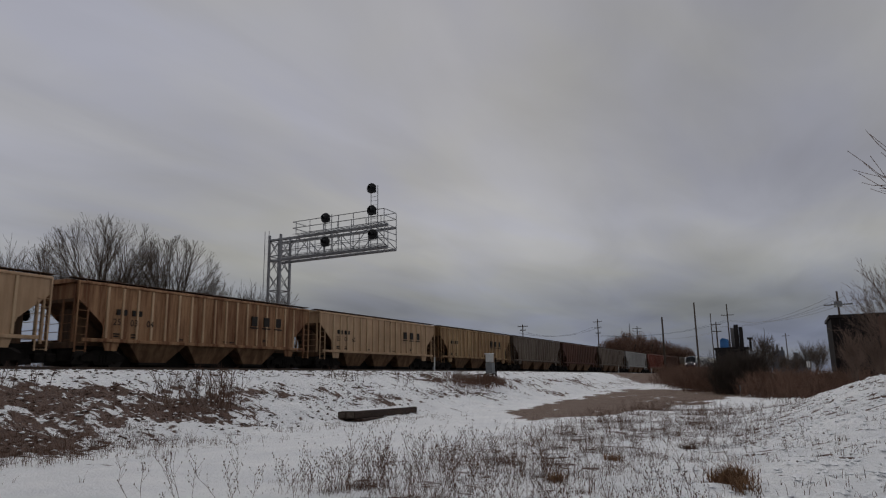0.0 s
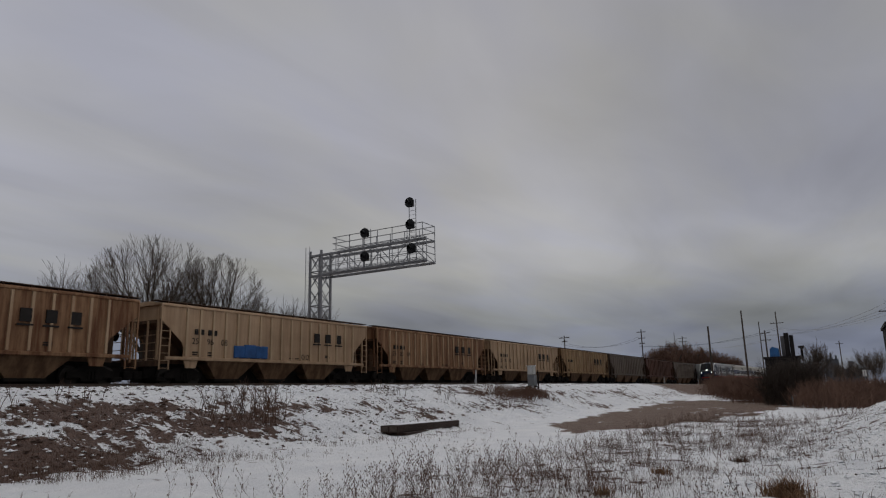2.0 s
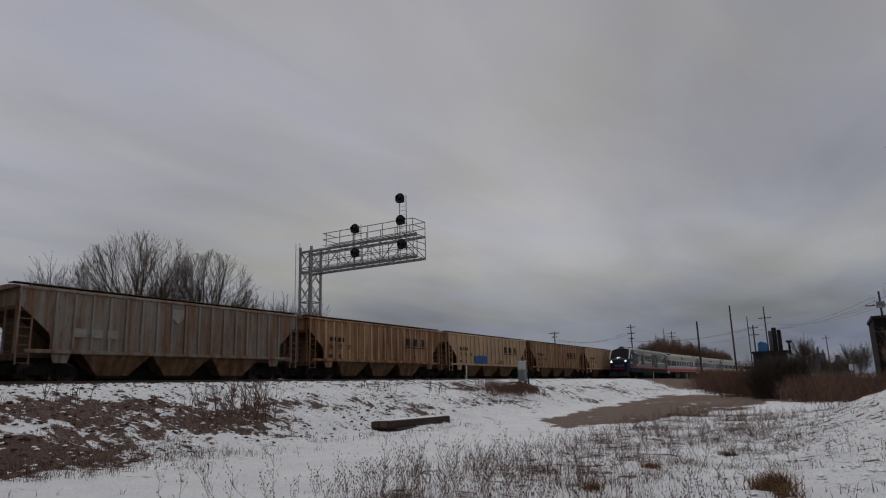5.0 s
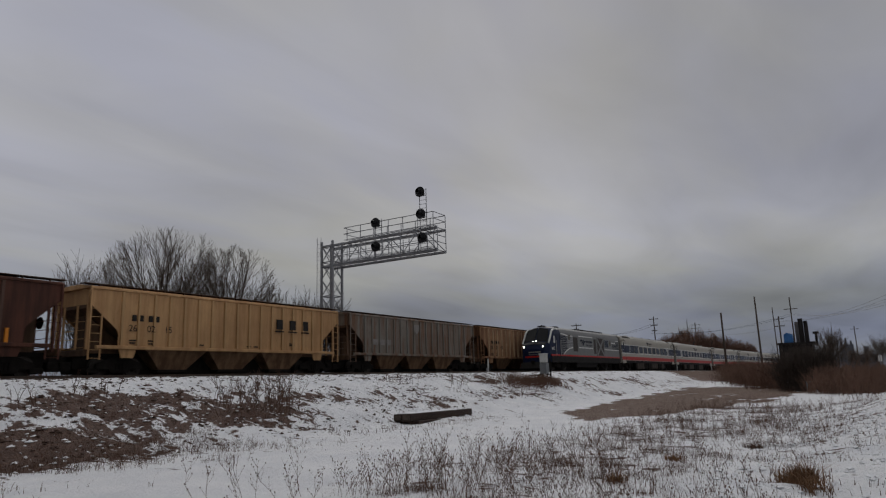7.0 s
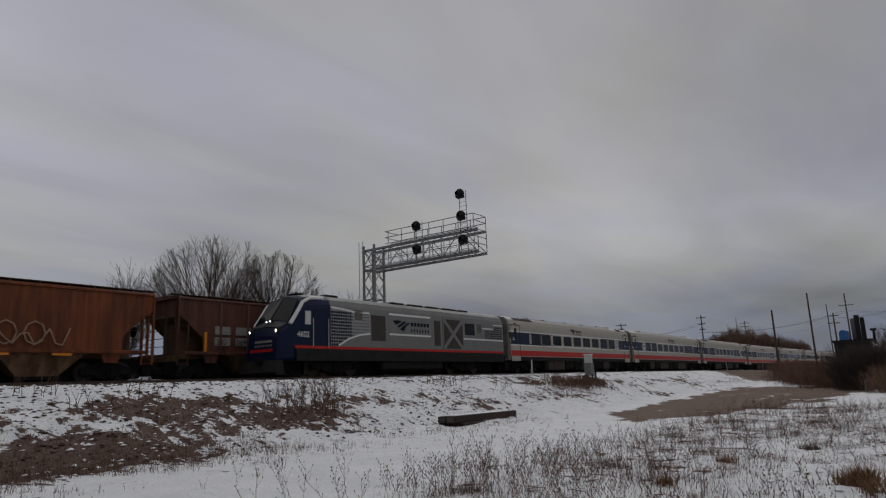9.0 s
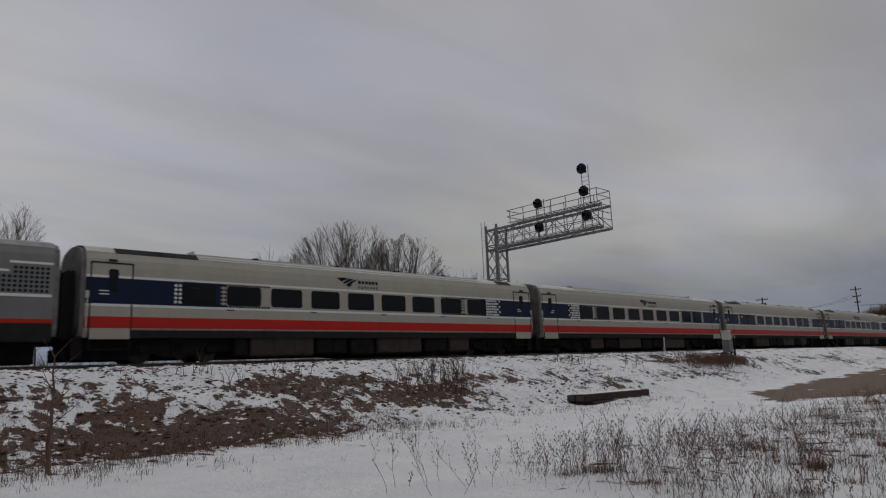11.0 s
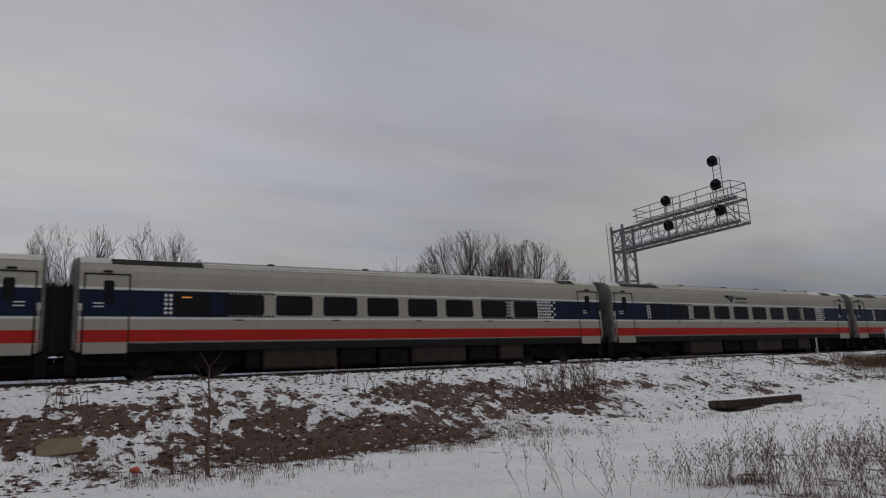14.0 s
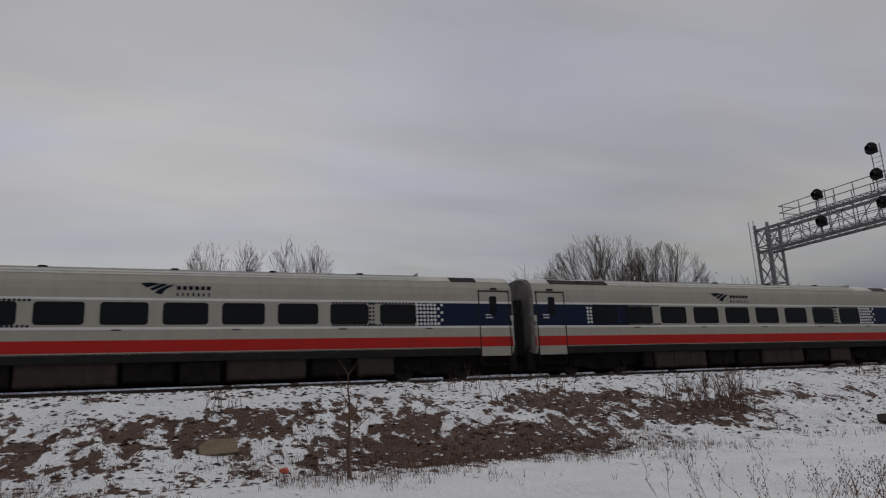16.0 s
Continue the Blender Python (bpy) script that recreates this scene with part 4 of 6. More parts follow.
def build_freight():
    base = hopper_base()
    for k, (paint, ink, number, label) in TRAIN.items():
        car = base if k == -5 else copy_thing(base, Matrix())
        tagged(car, label)
        for o in car.children_recursive:
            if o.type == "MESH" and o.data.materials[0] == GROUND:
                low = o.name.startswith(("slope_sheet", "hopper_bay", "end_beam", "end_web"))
                repaint(o, LIT_DUST if o.name.startswith("hopper_bay") else GRIMY if low else PAINTS[paint])
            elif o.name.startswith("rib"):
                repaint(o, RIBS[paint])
        register(car, 10.07 + 18.5 * k, 10.2, FAR_Y)
    for i, step in ((0, 1), (1, 2)):      # one car has smooth sides, the next only every other rib
        ribs = [o for o in moving[i][0].children_recursive if o.name.startswith("rib")]
        for o in ribs[::step]:
            bpy.data.objects.remove(o)
    for i, (k, (paint, ink, number, label)) in enumerate(TRAIN.items()):
        car = moving[i][0]
        y = -1.645
        if ink:
            # the large mark: three plain blocks, each with a bar under it
            for j in range(3):
                x = 3.25 + j * 1.1
                part("emblem_block", boxm(x - .24, x + .24, y, y + .07, 2.70, 3.28), ink, car, "black block emblem")
                part("emblem_bar", boxm(x - .34, x + .34, y, y + .07, 2.53, 2.61), ink, car)
            b = bmesh.new()       # the owner's mark, as bars
            for x in (-6.38, -6.0, -5.48, -5.12):
                box(b, x - .10, x + .10, y, y + .07, 2.66, 2.95)
            tagged(part("owner_mark", b, ink, car), kind="stuff")
            b = bmesh.new()       # small data panels
            for x, z, w in ((-6.4, 1.72, .35), (-6.4, 1.6, .3), (-5.4, 1.72, .3), (-5.4, 1.58, .3), (4.3, 1.85, .4), (4.3, 1.75, .4), (-2.4, 1.6, .3), (.9, 1.6, .3), (1.4, 1.6, .3)):
                box(b, x - w / 2, x + w / 2, y + .04, y + .085, z - .03, z + .03)
            tagged(part("data_panel", b, ink, car), kind="stuff")
        if number and ink:
            for j, pair in enumerate(number.split()):
                text_part(pair, .46, -6.68 + .98 * j, y, 2.15, ink, car, "number")
        if k == 0:
            b = bmesh.new()
            for x0, x1, z1 in ((-3.75, -2.95, 2.20), (-3.0, -2.1, 2.28), (-2.15, -1.15, 2.24)):
                box(b, x0, x1, -1.66, -1.54, 1.50, z1, .04)
            part("blue_patch", b, BLUEPATCH, car, "blue sprayed patch")
            b = bmesh.new()
            for x in (1.9, 2.3):
                for j in range(8):
                    a = j * math.pi / 4
                    tube(b, (x + .13 * math.cos(a), y, 1.7 + .16 * math.sin(a)), (x + .13 * math.cos(a + .8), y, 1.7 + .16 * math.sin(a + .8)), .018, n=4)
            part("scrawl", b, INK, car)
        if k == -2:
            b = bmesh.new()
            prism_y(b, [(-.9, 3.75), (-.2, 3.75), (-.2, 3.3), (-.55, 3.0), (-.9, 3.3)], y - .01, y + .05)
            part("shield", b, PALEINK, car, "small pale shield emblem")
            b = bmesh.new()
            for x in (-6.1, -5.3, -4.5):
                box(b, x, x + .55, y, y + .06, 2.05, 2.45)
            part("pale_panels", b, PALEINK, car)
        if k == -4:
            b = bmesh.new()
            for x in (-6.45, -5.15):
                for z in (2.35, 1.78):
                    box(b, x, x + .95, -1.60, -1.545, z, z + .42)
            part("mark_panel", b, PALEINK, car, "worn white-edged mark panels")
            text_part("380", .42, -6.4, -1.605, 1.82, INK, car, "number")
            text_part("069", .42, -5.1, -1.605, 1.82, INK, car, "number")
            for j, x in enumerate((-7.02, -4.1, -.9, 1.7, 3.95, 6.42)):
                part("reflector", boxm(x - .07, x + .07, -1.63, -1.54, 1.4, 2.05 if j else 2.45), AMBER, car, "amber reflector strip")
        if k == -5:
            b = bmesh.new()
            pts = [(.8 + .28 * i, 1.9 + .38 * math.sin(i * 1.9) + .12 * math.cos(i * 4.1)) for i in range(15)]
            for p, q in zip(pts, pts[1:]):
                tube(b, (p[0], y, p[1]), (q[0], y, q[1]), .035, n=4)
            for x in (2.2, 3.3):
                for j in range(8):
                    a = j * math.pi / 4
                    tube(b, (x + .42 * math.cos(a), y, 2.1 + .48 * math.sin(a)), (x + .42 * math.cos(a + .8), y, 2.1 + .48 * math.sin(a + .8)), .035, n=4)
            part("scrawl", b, plain("chalky_spray", (0.34, 0.22, 0.16), 0.8, 0, 0.3, 3), car, "faded chalky scrawl")
            for x in (-.45, 2.0, 4.45):
                part("reflector", boxm(x - .4, x + .4, -1.66, -1.6, 1.18, 1.28), AMBER, car, "amber reflector strip")


build_freight()

# ---- the passenger train ----
SILVER = plain("silver_grey_paint", (0.385, 0.360, 0.305), 0.5, 0.0, 0.05, 0.8, 0, (1, 1, 1), (0.27, 0.255, 0.225), 0.3, 0.2)
ENGINE = plain("engine_silver_paint", (0.180, 0.182, 0.177), 0.45, 0.1, 0.07, 0.8, 0, (1, 1, 1), (0.13, 0.125, 0.12), 0.35, 0.2)
ROOFGREY = plain("pale_roof_paint", (0.50, 0.485, 0.45), 0.6, 0, 0.08, 1.5, 0, (1, 1, 1), (0.32, 0.30, 0.27), 0.4)
NAVY = plain("navy_blue_paint", (0.0065, 0.013, 0.040), 0.4, 0, 0.1, 1, spec=0.15)
DOTINK = plain("dark_navy_print", (0.006, 0.009, 0.020), 0.5, 0, 0.1, spec=0.1)
RED = plain("bright_red_paint", (0.46, 0.020, 0.015), 0.4, 0, 0.08, 1, 0, (1, 1, 1), (0.28, 0.03, 0.022), 0.35, 0.15)
WHITEL = plain("white_line_paint", (0.66, 0.66, 0.63), 0.5, 0, 0.06, 2)
SKIRT = plain("charcoal_skirt", (0.024, 0.022, 0.021), 0.75, 0, 0.3, 2, spec=0.1)
TANBOX = plain("dusty_equipment_case", (0.055, 0.041, 0.033), 0.75, 0.1, 0.3, 2, 0.2)
RUBBER = plain("rubber_bellows", (0.018, 0.017, 0.017), 0.8, 0, 0.2)
GRILLE = plain("brown_mesh_grille", (0.055, 0.046, 0.040), 0.7, 0.2, 0.25, 14, 0.3)
BURNT = plain("weathered_shroud", (0.16, 0.15, 0.14), 0.7, 0, 0.5, 2.5)


def lamp_build(nt, N, L, b):
    b.inputs["Base Color"].default_value = (1, 1, 1, 1)
    b.inputs["Emission Color"].default_value = (1, 0.98, 0.93, 1)
    b.inputs["Emission Strength"].default_value = 6


def display_build(nt, N, L, b):
    b.inputs["Base Color"].default_value = (0.3, 0.1, 0.02, 1)
    b.inputs["Emission Color"].default_value = (1, 0.33, 0.05, 1)
    b.inputs["Emission Strength"].default_value = 0.55


DISPLAY = material("amber_display", display_build)
HEADLAMP = material("lit_headlamp", lamp_build)
SEC = [(-1.42, 0.95), (-1.53, 1.2), (-1.53, 3.5), (-1.49, 3.78), (-1.37, 4.04), (-1.08, 4.25), (-.5, 4.39), (0, 4.43)]
SEC = SEC + [(-y, z) for y, z in SEC[-2::-1]]


def swoosh(b, x, y, z, s):
    """A plain emblem of three blades, one under the other."""
    for blade in (((0, .58), (.49, .63), (1.02, .56), (.58, .45), (.33, .34)), ((1.07, .58), (1.34, .54), (.76, .25), (.58, .18), (.47, .29)),
                  ((1.38, .49), (1.72, .54), (1.25, .25), (1.07, -.02), (.71, .06), (.89, .25))):
        prism_y(b, [(x + u * s, z + v * s) for u, v in blade], y - .004, y + .02)


def brand_bars(b, x, y, z, s):
    """Two rows of plain bars where the maker's words stand."""
    for k in range(6):
        box(b, x + k * .32 * s, x + k * .32 * s + .22 * s, y - .004, y + .02, z + .02 * s, z + .24 * s)
    for k in range(7):
        box(b, x + k * .28 * s, x + k * .28 * s + .10 * s, y - .004, y + .02, z - .34 * s, z - .16 * s)


def round_rect(b, x0, x1, z0, z1, y0, y1, r):
    pts = []
    for cx, cz, a0 in ((x1 - r, z1 - r, 0), (x0 + r, z1 - r, 90), (x0 + r, z0 + r, 180), (x1 - r, z0 + r, 270)):
        for k in range(4):
            a = radians(a0 + 30 * k)
            pts.append((cx + r * math.cos(a), cz + r * math.sin(a)))
    return prism_y(b, pts, y0, y1)


def coach_base():
    c = empty("passenger_coach", "silver passenger coach with navy ends and a red stripe", "passenger coach", "passenger train")
    E = 12.45
    b = bmesh.new()
    prism_x(b, SEC, -E, E)
    part("body", b, SILVER, c)
    b = bmesh.new()
    top = [(y * 1.006, z + .012) for y, z in SEC if z > 4.0]
    prism_x(b, top, -E, E)
    for x in (-8.35, 8.35):
        box(b, x - .03, x + .03, -1.0, 1.0, 4.22, 4.45)
    part("roof", b, ROOFGREY, c, "pale ribbed roof")
    for y in (-1.25, -1.05, -.82, -.55, .55, .82, 1.05, 1.25):
        z = np.interp(abs(y), (0, .5, 1.08, 1.37), (4.43, 4.39, 4.25, 4.04)) + .012
        part("roof_rib", boxm(-8.3, 8.3, y - .02, y + .02, z - .02, z + .03), ROOFGREY, c)
    for x, w in ((-10.6, .85), (-8.9 - .2, .8), (10.3, .6)):
        b = bmesh.new()
        prism_x(b, [(-1.385, 4.06), (-1.10, 4.275), (-1.08, 4.22), (-1.34, 4.0)], x - w, x + w)
        part("roof_vent", b, SKIRT, c, "dark louvred roof vent")
    for x in (-5.5, -1.2, 2.4, 5.9):
        b = bmesh.new()
        tube(b, (x, -.75, 4.30), (x, -.75, 4.41), .18, .15, 10)
        part("roof_cap", b, SKIRT, c)
    for s in (-1, 1):
        y = s * 1.53

        def strip(d, th=.03):
            return sorted((y + s * d, y - s * th))
        part("red_stripe", boxm(-E, E, *strip(.006), 1.27, 1.69), RED, c)
        part("white_line", boxm(-E, E, *strip(.005), 2.06, 2.15), WHITEL, c)
        part("white_line", boxm(-E, E, *strip(.005), 3.10, 3.19), WHITEL, c)
        part("skirt", boxm(-E + 1.5, E - 1.5, *sorted((s * 1.42, s * 1.53)), .92, 1.24), SKIRT, c)
        for x0, x1 in ((-E, -7.42), (8.1, E)):
            part("navy_panel", boxm(x0, x1, *strip(.004), 2.155, 3.095), NAVY, c)
        for k in range(9):
            x = -8.4 + 2.01 * k
            b = bmesh.new()
            yy = sorted((y + s * .010, y - s * .02))
            round_rect(b, x - (.77 if k else .62), x + .77, 2.23, 3.03, *yy, .12)
            w = part("window", b, GLOSSBLACK, c)
        part("destination_display", boxm(-8.72, -8.34, *strip(.018), 2.86, 2.90), DISPLAY, c, "amber lit destination display")
        for x in (-7.0, -3.0, 1.0, 5.0, 8.6):
            part("small_plate", boxm(x - .16, x + .16, *strip(.012), 2.02, 2.07), TANBOX, c)
        pts = [(x, z) for x in (-9.25, -9.08) for z in (2.3, 2.46, 2.62, 2.78, 2.94)]
        pts += [(8.5 + .155 * i, 2.24 + .155 * j) for i in range(8) for j in range(6) if i < 6 or (i + j) % 2 == 0]
        dots(pts, .062, y + s * .016, WHITEL, c, "pale dots fading into the navy")
        pts = [(-7.38 + .15 * i, 2.22 + .16 * j) for i in range(2) for j in range(6)]
        pts += [(6.5 + .14 * i, 2.24 + .16 * j) for i in range(2) for j in range(6)]
        pts += [(-8.9 + .145 * i, z) for i in range(26) for z in (2.19, 3.075)]
        pts += [(5.0 + .145 * i, z) for i in range(24) for z in (2.19, 3.075)]
        dots(pts, .05, y + s * .016, DOTINK, c, "navy dots round the windows")
        for e, xd in ((-1, -11.58), (1, 11.62)):
            b = bmesh.new()
            for a0, a1, z0, z1 in ((-.74, -.69, .9, 3.66), (.69, .74, .9, 3.66), (-.74, .74, 3.62, 3.67)):
                box(b, xd + a0, xd + a1, *strip(.012), z0, z1)
            d = part("door_frame", b, SKIRT, c)
            part("door_foot", boxm(xd - .68, xd + .68, *sorted((s * 1.44, s * 1.535)), .88, 1.26), SILVER, d)
            b = bmesh.new()
            round_rect(b, xd - .17 - e * .05, xd + .17 - e * .05, 2.6, 3.42, *strip(.014, .01), .08)
            part("door_window", b, GLOSSBLACK, d)
            part("door_lamp", boxm(xd - .15, xd + .15, *strip(.04, 0), 3.7, 3.78), SKIRT, d)
            b = bmesh.new()
            for z in (2.62, 2.5):
                box(b, xd - .42, xd - .1, *strip(.012), z - .02, z + .02)
            part("door_notice", b, WHITEL, d)
            b = bmesh.new()
            xg = xd + e * .82
            tube(b, (xg, y + s * .05, 1.3), (xg, y + s * .05, 2.5), .022, n=6)
            tube(b, (xg, y, 2.5), (xg, y + s * .05, 2.5), .022, n=5)
            box(b, xg - .06, xg + .06, *strip(.03), 2.35, 2.6)
            part("grab_rail", b, ROOFGREY, c)
            b = bmesh.new()
            box(b, xd - .7, xd + .7, *sorted((s * 1.15, s * 1.5)), .50, .55)
            for k in (-.68, .68):
                box(b, xd + k - .03, xd + k + .03, *sorted((s * 1.42, s * 1.48)), .5, .95)
            part("step", b, UNDER, c)
    for e in (-1, 1):
        b = bmesh.new()
        prism_x(b, [(y * .93, z * .965 + .1) for y, z in SEC], *sorted((e * E, e * (E + .12))))
        part("end_shroud", b, BURNT, c)
        b = bmesh.new()
        for k in range(2):
            box(b, *sorted((e * (E + .16 + .16 * k), e * (E + .26 + .16 * k))), -.72, .72, .9, 3.4, .02)
        box(b, *sorted((e * (E + .1), e * (E + .54))), -.66, .66, .95, 3.3)
        part("gangway", b, RUBBER, c, "dark rubber gangway bellows")
        b = bmesh.new()
        box(b, *sorted((e * E, e * (E + .54))), -.15, .15, .55, .85)
        part("coupler", b, UNDER, c)
        part("draft_gear", boxm(*sorted((e * (E + .3), e * (E + .54))), -.8, .8, .14, .6, .03), UNDER, c)
        part("buffer_beam", boxm(*sorted((e * (E - .1), e * (E + .3))), -1.2, 1.2, .16, .94, .04), UNDER, c)
        for s in (-1, 1):
            part("hose", tubem((e * (E + .05), s * 1.1, 1.5), (e * (E + .26), s * 1.05, .75), .035, .035, 5), UNDER, c)
            part("hose", tubem((e * (E + .05), s * .9, 1.4), (e * (E + .26), s * .95, .7), .03, .03, 5), UNDER, c)
        part("end_underframe", boxm(*sorted((e * 10.7, e * 12.35)), -.95, .95, .14, .5, .03), UNDER, c)
        truck(c, e * 9.0, 1.3, .457, -19.14, True)
    part("centre_sill", boxm(-12.44, 12.44, -1.0, 1.0, .4, .98), UNDER, c)
    part("pipe_tray", boxm(-7.6, 7.6, -.7, .7, .10, .76), UNDER, c)
    for x0, x1, z0, m in ((-6.7, -6.1, .16, UNDER), (-6.0, -2.9, .14, TANBOX), (-2.75, -1.1, .2, UNDER), (-.9, .5, .12, UNDER), (.7, 3.6, .18, TANBOX), (3.8, 5.4, .22, UNDER), (5.6, 7.1, .2, TANBOX)):
        e = part("equipment_case", boxm(x0, x1, -1.36, 1.36, z0, 1.02, .05), m, c)
        n = max(1, int((x1 - x0) / .8))
        for k in range(n):
            w = (x1 - x0) / n
            part("case_lid", boxm(x0 + k * w + .06, x0 + (k + 1) * w - .06, -1.385, -1.35, z0 + .08, .93, .01), m, e)
    return c


def build_engine():
    g = empty("locomotive", "silver diesel passenger locomotive with navy cab and lit headlamps", "locomotive", "passenger train")
    b = bmesh.new()
    prism_x(b, SEC, -7.6, 10.45)
    part("hood", b, ENGINE, g)
    # cab: sections drawn in towards the nose
    tops = ((-7.6, 4.43), (-9.0, 4.40), (-9.5, 4.12), (-10.2, 3.1), (-10.42, 2.82), (-10.75, 2.55), (-10.92, 2.1), (-10.98, 1.3))
    wide = ((-7.6, 1), (-9.0, 1), (-10.2, .93), (-10.75, .82), (-10.98, .72))
    xs = [-7.6, -8.4, -9.15, -9.5, -9.85, -10.2, -10.42, -10.62, -10.78, -10.92, -10.98]
    b = bmesh.new()
    rings = []
    for x in xs:
        t = np.interp(-x, [-p[0] for p in tops], [p[1] for p in tops])
        w = np.interp(-x, [-p[0] for p in wide], [p[1] for p in wide])
        rings.append([b.verts.new((x, y * w, .8 + (z - .95) * (t - .8) / (4.43 - .95))) for y, z in SEC])
    for r0, r1 in zip(rings, rings[1:]):
        for i in range(len(SEC)):
            j = (i + 1) % len(SEC)
            b.faces.new((r0[i], r1[i], r1[j], r0[j]))
    b.faces.new(rings[-1]), b.faces.new(rings[0][::-1])
    bmesh.ops.recalc_face_normals(b, faces=b.faces)
    cab = part("cab", b, NAVY, g, "navy streamlined cab")
    # windscreen in two panes on the raked front
    for s in (-1, 1):
        b = bmesh.new()
        q = [(-9.44, s * .05, 4.20), (-9.48, s * 1.1, 4.0), (-10.30, s * 1.27, 2.72), (-10.34, s * .05, 2.93)]
        n = Vector((-.82, 0, .57))
        lo = [b.verts.new(Vector(p) + n * .01) for p in q]
        hi = [b.verts.new(Vector(p) + n * .06) for p in q]
        b.faces.new(hi), b.faces.new(lo[::-1])
        for i in range(4):
            b.faces.new((lo[i], lo[(i + 1) % 4], hi[(i + 1) % 4], hi[i]))
        bmesh.ops.recalc_face_normals(b, faces=b.faces)
        part("windscreen", b, GLOSSBLACK, cab)
        b = bmesh.new()
        q = [(-10.34, s * .02, 2.90), (-10.31, s * 1.24, 2.69), (-10.70, s * 1.12, 2.46), (-10.76, s * .02, 2.54)]
        lo = [b.verts.new(Vector(p) + Vector((-.005, 0, .008))) for p in q]
        hi = [b.verts.new(Vector(p) + Vector((-.022, 0, .03))) for p in q]
        b.faces.new(hi), b.faces.new(lo[::-1])
        for i in range(4):
            b.faces.new((lo[i], lo[(i + 1) % 4], hi[(i + 1) % 4], hi[i]))
        bmesh.ops.recalc_face_normals(b, faces=b.faces)
        part("nose_mask", b, BLACK, cab, "black mask under the windscreen")
        b = bmesh.new()
        path = [(-8.0, s * 1.3, 4.12), (-8.9, s * 1.32, 4.08), (-9.45, s * 1.36, 3.84), (-9.9, s * 1.38, 3.2), (-10.3, s * 1.38, 2.66)]
        for p, q2 in zip(path, path[1:]):
            tube(b, p, q2, .095, n=6)
        part("silver_band", b, WHITEL, cab, "silver band down the cab edge")
        b = bmesh.new()
        tube(b, (-10.62, s * 1.02, 2.36), (-10.88, s * 1.02, 2.32), .15, .14, 14)
        lamp = part("headlamp_case", b, SKIRT, cab)
        part("headlamp", tubem((-10.88, s * 1.02, 2.32), (-10.89, s * 1.02, 2.32), .075, .07, 12), HEADLAMP, lamp, "lit white headlamp")
        # hood added to hide the lamp's glow from the side
        part("lamp_hood", tube(bmesh.new(), (-10.87, s * 1.02, 2.32), (-10.96, s * 1.02, 2.315), .1, .105, 14, cap=False), SKIRT, lamp)
        case = part("upper_lamp_case", tubem((-10.36, s * .15, 2.88), (-10.52, s * .15, 2.86), .09, .09, 12), SKIRT, cab)
        part("upper_headlamp", tubem((-10.52, s * .15, 2.86), (-10.53, s * .15, 2.86), .05, .05, 12), HEADLAMP, case, "lit upper headlamp")
        # likewise added, to screen the upper lamp sideways
        part("lamp_hood", tube(bmesh.new(), (-10.51, s * .15, 2.86), (-10.60, s * .15, 2.85), .075, .08, 12, cap=False), SKIRT, case)
        y = s * 1.53
        # pale paint in place of glass: the window's brightness is in the colour
        part("cab_window", boxm(-9.42, -9.05, *sorted((y + s * .012, y - s * .02)), 2.65, 3.35, .0), CAB_PALE, cab, "cab side window, its brightness painted in pale grey")
        b = bmesh.new()
        for a0, a1, z0, z1 in ((-8.82, -8.78, 1.0, 3.5), (-7.92, -7.88, 1.0, 3.5), (-8.82, -7.88, 3.46, 3.5)):
            box(b, a0, a1, *sorted((y + s * .012, y - s * .02)), z0, z1)
        part("cab_door", b, SKIRT, cab)
        b = bmesh.new()
        for x in (-8.9, -7.8):
            tube(b, (x, y + s * .05, 1.5), (x, y + s * .05, 3.0), .02, n=5)
        part("grab_rail", b, ROOFGREY, cab)

    def slab(name, x0, x1, z0, z1, mat, label="", d=.008):
        for s in (-1, 1):
            y = s * 1.53
            part(name, boxm(x0, x1, *sorted((y + s * d, y - s * .03)), z0, z1), mat, g, label)
    slab("red_stripe", -10.1, 10.45, 1.42, 1.56, RED)
    slab("skirt", -10.0, 10.45, .80, 1.42, SKIRT, "charcoal lower skirt", .004)
    slab("white_line", -2.75, 1.35, 3.52, 3.63, WHITEL)
    slab("white_line", -2.75, 1.35, 2.33, 2.43, WHITEL)
    slab("white_line", 5.1, 10.4, 2.30, 2.40, WHITEL)
    slab("white_line", 7.6, 9.1, 3.12, 3.20, WHITEL)
    slab("white_line", 9.1, 10.4, 3.42, 3.50, WHITEL)
    slab("side_grille", -4.35, -3.1, 1.95, 3.42, GRILLE, "brown mesh intake grille", .012)
    slab("side_grille", 1.75, 2.42, 1.8, 3.42, GRILLE, "brown mesh intake grille", .012)
    slab("equipment_window", 5.35, 6.55, 2.62, 3.42, GLOSSBLACK, "", .012)
    hatch_paint = plain("dull_brown_hatch", (0.105, 0.094, 0.080), 0.7)
    slab("equipment_hatch", -5.75, -5.1, 3.05, 3.62, hatch_paint, "", .014)
    slab("equipment_hatch", 6.95, 7.45, 2.8, 3.42, hatch_paint, "", .014)
    for s in (-1, 1):
        y = s * 1.53
        yy = sorted((y + s * .010, y - s * .02))
        panel = part("braced_grille", boxm(2.75, 5.05, *yy, 1.6, 3.62, 0), GRILLE, g, "brown mesh grille behind a silver cross brace")
        b = bmesh.new()
        y2 = sorted((y + s * .03, y))
        for x0, z0, x1, z1 in ((2.75, 1.62, 5.05, 3.6), (2.75, 3.6, 5.05, 1.62)):
            d = Vector((x1 - x0, 0, z1 - z0)).normalized()
            n = Vector((-d.z, 0, d.x)) * .13
